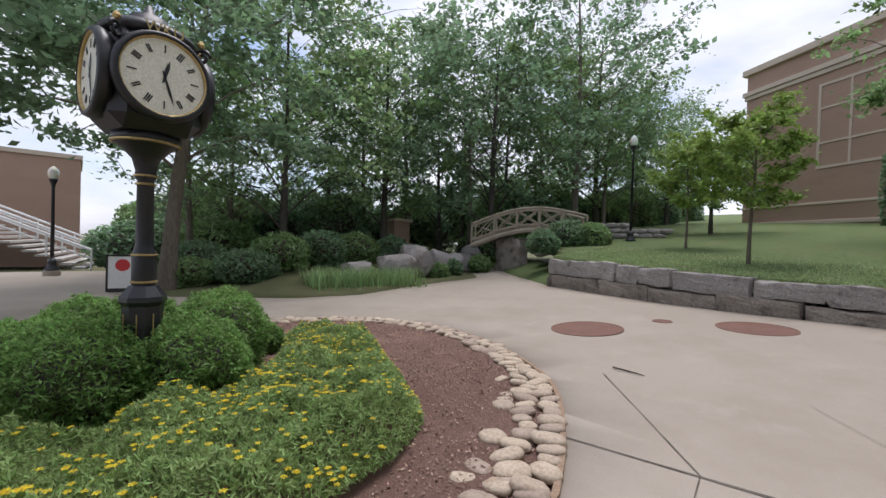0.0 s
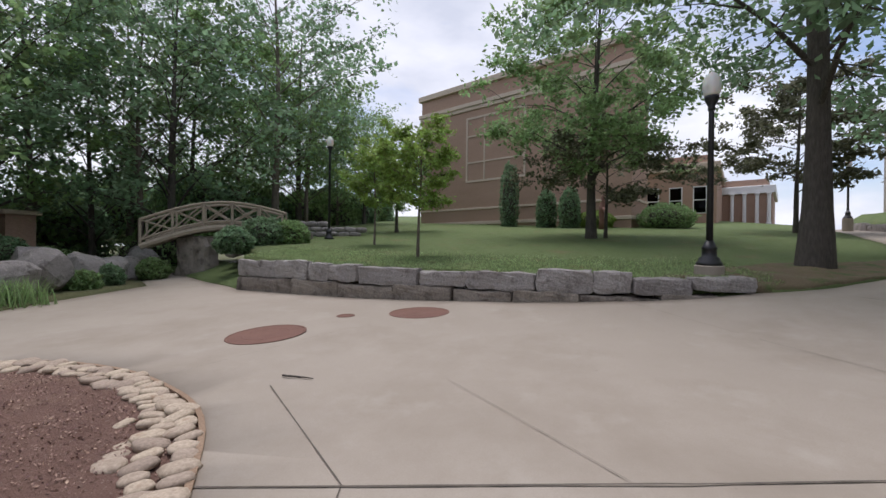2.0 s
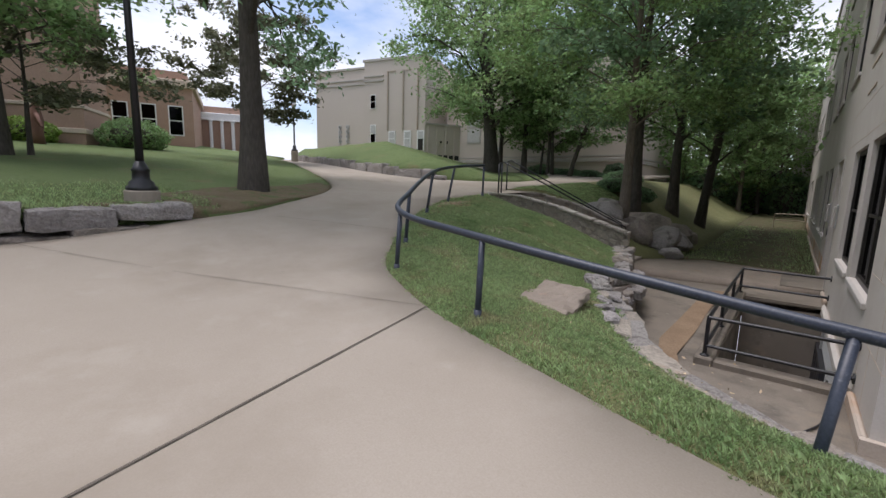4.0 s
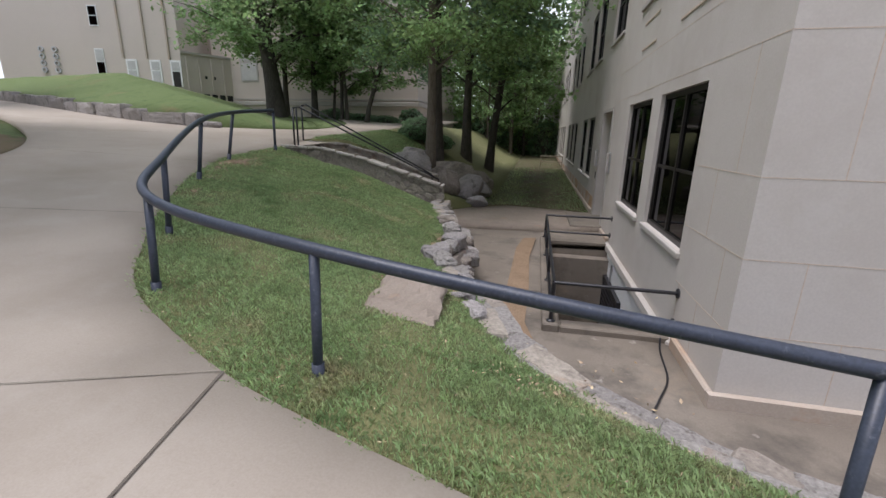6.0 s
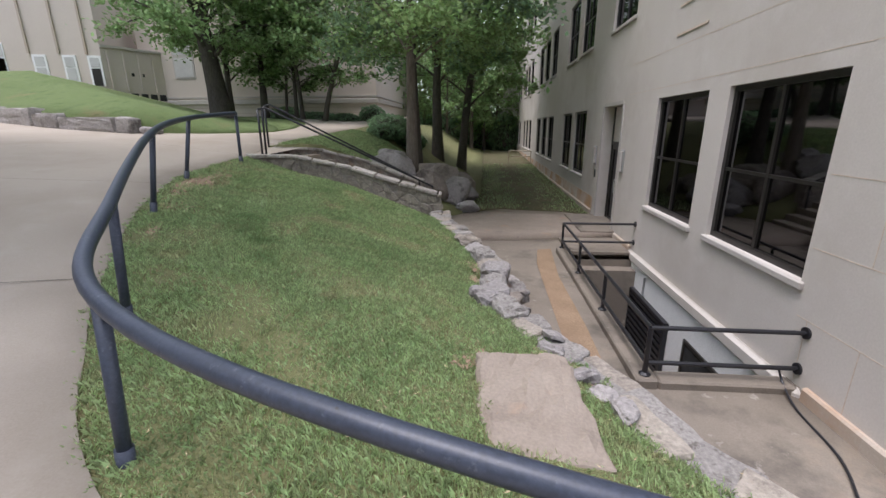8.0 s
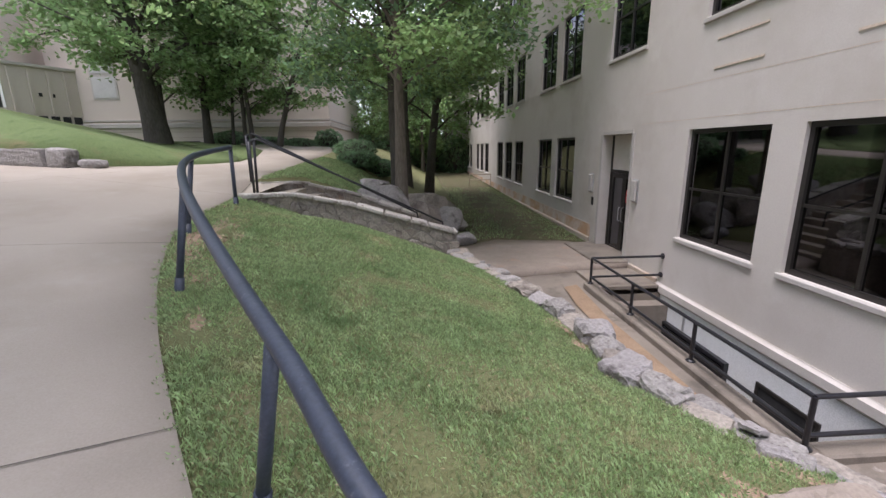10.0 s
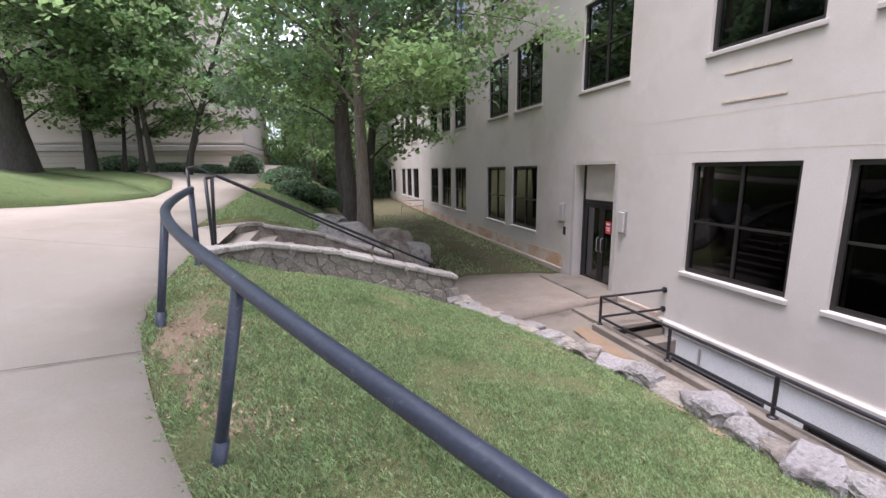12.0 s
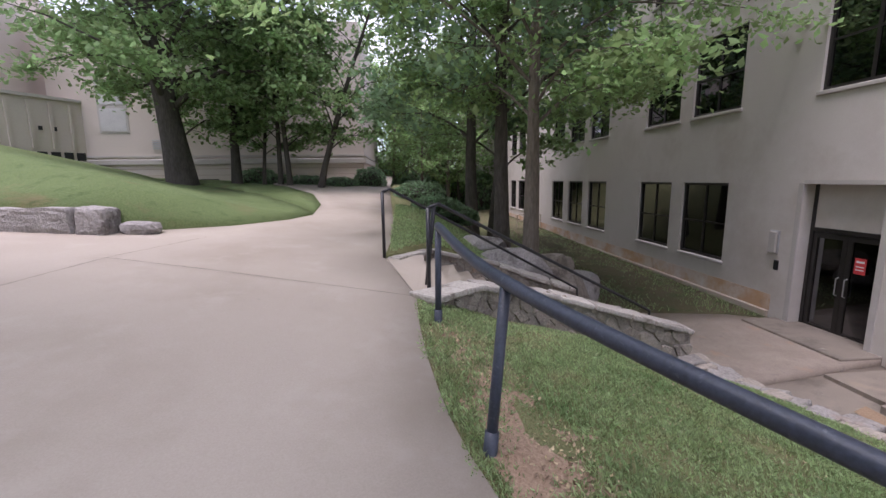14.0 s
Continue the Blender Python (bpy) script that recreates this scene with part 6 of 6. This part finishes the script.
        iv += [(x + r_ * math.cos(a) - ww * math.sin(a), y + r_ * math.sin(a) + ww * math.cos(a), z), (x + r_ * math.cos(a) + ww * math.sin(a), y + r_ * math.sin(a) - ww * math.cos(a), z)]
    iq += [(i, i + 1, i + 3, i + 2), (i + 2, i + 3, i + 5, i + 4), (i + 4, i + 5, i + 7, i + 6)]
ir = thing("iris_clump", (-.6, -14.6, woods_z(-.6, -14.6)), "wide clump of grey-green strap-leaved irises", "plant", kind="stuff")
ir.rotation_euler = (0, 0, radians(-8))
ir.scale = (1, 1, 1.35)
mesh_object("blades", iv, iq, M["leaf"], ir)
for k, (x, y, rx, rz) in enumerate(((4.4, -17.6, 1.0, .6), (2.7, -17.0, 1.1, .65), (1.3, -17.6, 1.1, .8), (-.5, -17.9, 1.0, .85), (-2.4, -18.6, 1.1, .8), (-4.6, -19, 1.0, .8), (-6.3, -19.2, .9, .7), (3.6, -20, 1.2, .9), (-8.0, -16.2, .6, .5), (-5.9, -15.9, .5, .45), (-4.6, -15.4, .5, .4), (-9.3, -12.2, .9, .8), (-10.2, -11.4, .8, .7), (-7.2, -11.9, .7, .6), (-12, -21, 1.5, 1.2), (-16, -17, 1.6, 1.0))):
    z = woods_z(x, y) if y < -14.5 and x > -13 else lawn_z(x, y) - .15
    foliage_ball("woodland_shrub", (x, y, z), rx, rx * .9, rz, 3200, .15, ("leaf", "leaf_dark")[k % 2], 180 + k, "leafy green understorey shrub", "shrub", .5, "understorey shrubs")
kio = thing("brick_pillar", (-7.4, -22.5, 1.7), "small brick pillar with a stone cap among the trees", "pillar")
part("shaft", box_bm(-.55, .55, -.4, .4, -.3, 1.5), M["brick"], kio)
part("cap", box_bm(-.7, .7, -.55, .55, 1.5, 1.68, bevel=.03), M["band"], kio)

# ---- stadium stairs behind the clock ----
bl = thing("stadium_stairs", (6.2, -27.0, .3), "pale concrete stadium stairs with white railings", "stairs")
bl.rotation_euler = (0, 0, radians(-8))
for k in range(22):
    part("step", box_bm(.6 + k * .42, 1.1 + k * .42, -6.5, 0, k * .19, k * .19 + .10), M["sill"], bl)
for y in (0.05, -3.2, -6.5):
    part("rail", tube(bmesh.new(), [(.4, y, .9), (9.8, y, 5.15)], .06, 6), M["white"], bl)
    part("rail", tube(bmesh.new(), [(.4, y, .5), (9.8, y, 4.75)], .04, 6), M["white"], bl)
    for k in range(7):
        part("post", tube(bmesh.new(), [(.4 + k * 1.56, y, k * .7 - .1), (.4 + k * 1.56, y, .9 + k * .71)], .045, 6), M["white"], bl)
part("brick_side", box_bm(2.2, 10, -6.6, -6.4, -.3, 1.2), M["brick"], bl)
b4 = thing("brick_stadium", (14, -42, .0), "red-brown brick building behind the stairs", "building")
part("wall", box_bm(-7, 12, -8, 0, 0, 7.2), M["brick"], b4, "brick wall")
part("coping", box_bm(-7.1, 12.1, -8.1, .1, 7.2, 7.5), M["band"], b4)

# ---- grove planting and small things past the stair ----
for k, (x, y, rx, rz) in enumerate(((-3.2, 27.8, .8, .7), (-4.6, 26.9, .9, .35), (-6.2, 27.2, 1.0, .35), (-7.6, 27.9, .9, .35), (-.6, 19.6, .8, .35), (.2, 20.5, .7, .4), (-1.0, 22, .9, .45), (-9, 29, 1, .5))):
    foliage_ball("low_shrub", (x, y, paving_z(x, min(y, 24)) - .05 if x < -2 else north_z(x, y)), rx, rx, rz, 2600, .12, "leaf_dark", 210 + k, "low dark green ground-cover shrub", "shrub", .5, "low shrubs by the hall")
br_ = thing("yard_rail", (5.0, 30.5, strip_z(5, 30.5)), "low tan pipe rail at the side steps", "railing")
for a, b in (((0, 0, 0), (0, 0, .8)), ((1.4, 0, 0), (1.4, 0, .8)), ((0, 0, .8), (1.4, 0, .8)), ((0, 0, .45), (1.4, 0, .45))):
    part("pipe", tube(bmesh.new(), [a, b], .03, 8), M["wood"], br_)

# ---- grass blades on the bank and thin grass elsewhere ----
def grass(name, outline, height, n, seed, l0, l1, label, keep=None, w=.004):
    rng = np.random.default_rng(seed)
    xs, ys = [p[0] for p in outline], [p[1] for p in outline]
    g = .09
    cells, wgt = [], []
    for iy in range(int((max(ys) - min(ys)) / g)):
        for ix in range(int((max(xs) - min(xs)) / g)):
            x, y = min(xs) + (ix + .5) * g, min(ys) + (iy + .5) * g
            if inside(outline, x, y):
                k = keep(x, y) if keep else 1.0
                if k > 0:
                    z = height(x, y)
                    cells.append((x, y, z, (height(x + g, y) - z) / g, (height(x, y + g) - z) / g))
                    wgt.append(k)
    cells, wgt = np.array(cells), np.array(wgt)
    pick = cells[rng.choice(len(cells), n, p=wgt / wgt.sum())]
    jx, jy = rng.uniform(-.6, .6, n) * g, rng.uniform(-.6, .6, n) * g
    p = np.stack([pick[:, 0] + jx, pick[:, 1] + jy, pick[:, 2] + pick[:, 3] * jx + pick[:, 4] * jy], 1)
    a = rng.uniform(0, 6.283, n)
    l = rng.uniform(l0, l1, n)
    bend = rng.uniform(.2, .9, n) * l
    dx, dy = np.cos(a), np.sin(a)
    co = np.empty((n, 4, 3))
    co[:, 0] = p + np.stack([-dy * w, dx * w, 0 * l], 1)
    co[:, 1] = p + np.stack([dy * w, -dx * w, 0 * l], 1)
    mid = p + np.stack([dx * bend * .4, dy * bend * .4, l * .7], 1)
    co[:, 2] = mid + np.stack([dy * w, -dx * w, 0 * l], 1) * .8
    co[:, 3] = p + np.stack([dx * bend, dy * bend, l * .95], 1)
    ob = mesh_np(name, co.reshape(-1, 3), np.arange(n * 4).reshape(n, 4), M["blade"])
    return tagged(ob, label, "grass", kind="stuff")


def bare(x, y):
    e = line_dist(EDGE_EAST, x, y)
    worn = noise.noise((x * 1.6, y * 1.6, 6)) + (.35 * max(0, 1 - e / .8) if y > 6 and e > .1 else 0)
    slab = abs(x - 3.7) < .33 and abs(y - 4.42) < .38
    return 0.0 if slab else 1 - max(.05, min(.95, worn * 1.5))


near_bank = [p for p in EDGE_EAST if p[0] < 6.7] + [(-1.3, 10.62), (-.75, 11.15), (.4, 11.6), (1.3, 11.62), (2.3, 11.7)] + [p for p in EDGING[::-1] if p[0] < 7]
grass("bank_grass", near_bank, lambda x, y: bank_z(x, y) - .01, 260000, 51, .02, .055, "short mown grass blades with worn bare patches", keep=bare, w=.0036)
grass("yard_grass", [(2.75, 14.7), (3.9, 15.4), (5.75, 15.1), (6.45, 14.7), (6.45, 30), (3.3, 30), (3.3, 18)], lambda x, y: strip_z(x, y) - .01, 6500, 53, .03, .09, "thin shaded grass beside the building", keep=lambda x, y: max(.02, min(1, abs(x - 4.9) * 1.3 - .25 + noise.noise((x * 1.3, y * 1.3, 2)))), w=.007)
grass("slope_grass", [(-1.8, 12.7), (-1.2, 13.8), (0, 14.3), (.5, 15), (.4, 19), (-1.8, 19)], lambda x, y: north_z(x, y) - .01, 30000, 54, .03, .08, "rough grass on the slope above the stair", w=.006)
grass("edge_grass", [(x - .25, y) for x, y in WALL_LINE] + [(-2.7, 3.4), (-7.5, 3.4), (-7.5, -4), (-9.0, -10)], lambda x, y: lawn_z(x, y) - .01, 42000, 52, .03, .085, "grass blades along the wall top", keep=lambda x, y: max(.0, 1.05 - line_dist(WALL_LINE, x, y) / 4.2) ** 2, w=.006)

# bare earth worn along the walk edge and at the wall foot
def patch(cx, cy, r0, r1, ang, seed):
    out = []
    for k in range(44):
        w = 2 * math.pi * k / 44
        q = 1 + .55 * noise.noise((math.cos(w) * 1.6 + seed, math.sin(w) * 1.6, seed)) + .35 * noise.noise((math.cos(w) * 5 + seed, math.sin(w) * 5, seed))
        x, y = r0 * q * math.cos(w), r1 * q * math.sin(w)
        out.append((cx + x * math.cos(ang) - y * math.sin(ang), cy + x * math.sin(ang) + y * math.cos(ang)))
    return out


for k, (x, y, r0, r1, an) in enumerate(((3.95, 5.3, .38, .13, 2.1), (3.2, 7.9, .5, .09, 1.75), (3.3, 4.95, .22, .12, 1.0), (-.55, 7.3, .42, .16, 1.95), (-.88, 8.1, .46, .22, 1.8), (-1.0, 8.75, .3, .2, 1.5), (-1.02, 9.35, .42, .2, 1.6), (-1.1, 9.9, .24, .18, 1.5), (-.7, 7.75, .2, .16, .6), (-.6, 8.6, .16, .09, .2), (-.15, 6.35, .25, .07, 2.1), (4.55, 3.7, .4, .07, 2.5), (3.25, 6.9, .5, .08, 1.5), (.6, 11.5, .9, .08, .2), (2.75, 9.0, .5, .07, 1.9))):
    sheet("bare_earth", patch(x, y, r0, r1, an, k + 1), lambda px, py: bank_z(px, py) + .002, .06, M["soil"], "bare reddish earth worn through the grass", rough=.03)
# worn ground reaching the lamp; its dark colour also holds the tree's shade
worn = [(-2.62, 2.75)] + [(x - .03, y - .02) for x, y in EDGE_WEST if 2.9 < y < 8.6] + [(-6.9, 8.3), (-6.2, 7.0), (-5.7, 5.6), (-5.35, 4.4), (-4.6, 3.4), (-3.9, 2.6), (-3.3, 1.4), (-2.75, 1.2)]
sheet("worn_ground", worn, lambda px, py: lawn_z(px, py) + .035, .22, M["worn_lawn"], "leaf-strewn worn lawn and bare earth, coloured dark with the tree's shade", rough=.07, skirt=.12)
rng = np.random.default_rng(77)
lit = []
for k in range(1500):
    e = rng.uniform(0, 1)
    x, y = -.5 - .7 * e + rng.normal() * .2 + .14, 6.9 + 3.3 * e
    if line_dist(EDGE_EAST, x, y) < .7 and not inside(paving_outline, x, y):
        lit.append((x, y, bank_z(x, y) + .012))
for k in range(160):
    x, y = rng.normal(4.9, .35), rng.normal(3.55, .16)
    lit.append((x, y, bank_z(x, y) + .015))
straw = []
for k in range(9000):
    x, y = rng.uniform(-1.2, 6.0), rng.uniform(2.4, 11.2)
    if inside(near_bank, x, y) and noise.noise((x * .9, y * .9, 11)) + rng.uniform(-.5, .5) > .05:
        straw.append((x, y, bank_z(x, y) + .03))
co, q = leaf_arrays(np.array(straw), .03, rng, droop=0, slim=.16)
tagged(mesh_np("straw_clippings", co, q, M["litter"]), "dry tan grass clippings on the bank", "clippings", kind="stuff")
co, q = leaf_arrays(np.array(lit), .035, rng, droop=0, slim=.5)
tagged(mesh_np("leaf_litter", co, q, M["litter"]), "dry brown leaf bits and chips on the ground", "leaf litter", kind="stuff")
# loose chips on the mulch
chips = []
while len(chips) < 9000:
    x, y = rng.uniform(2.0, 6.0), rng.uniform(-9.5, -2.8)
    e = line_dist(BED + BED[:1], x, y)
    if inside(BED, x, y) and not inside(FLOWER, x, y) and e > .12:
        chips.append((x, y, paving_z(x, y) - .008 + .10 * min(1.5, e) + .05 * noise.noise((x * 1.7, y * 1.7, 3))))
co, q = leaf_arrays(np.array(chips), .028, rng, droop=0, slim=.5)
tagged(mesh_np("mulch_chip_scatter", co, q, M["mulch_chip"]), "loose red-brown bark chips and pale gravel on the bed", "mulch", kind="stuff")
# understorey filling the woodland
big = foliage_ball("thicket", (-4, -24, woods_z(-4, -24)), 2.0, 1.8, 1.7, 3000, .31, "leaf_dark", 300, "dense dark green thicket under the trees", "shrub", .5, "thickets in the wood")
big2 = foliage_ball("thicket", (2, -24, woods_z(2, -24)), 1.9, 2.0, 1.5, 3000, .31, "leaf", 301, "dense green thicket under the trees", "shrub", .5, "thickets in the wood")
r = random.Random(9)
for k in range(46):
    x, y = 4.5 - k * 1.05 + r.uniform(-.6, .6), -26 - r.uniform(0, 8)
    if k > 22:
        x, y = -11 - (k - 22) * 1.6 + r.uniform(-.7, .7), -19.5 - r.uniform(0, 6)
    z = lawn_z(x, y) - .3 if x < -14 else woods_z(x, y) - .1
    q_ = copy_thing((big, big2)[k % 2], pose(x, y, z, 0, 0, r.uniform(0, 360)))
    q_.scale = (r.uniform(.8, 1.3),) * 2 + (r.uniform(.9, 1.7),)
for k in range(16):
    x, y = -5 + k * .75 + r.uniform(-.3, .3), 44 + r.uniform(0, 10)
    q_ = copy_thing((big, big2)[k % 2], pose(x, y, .0 if x > -2 else 1.2, 0, 0, r.uniform(0, 360)))
    q_.scale = (r.uniform(.8, 1.3),) * 2 + (r.uniform(.9, 1.6),)
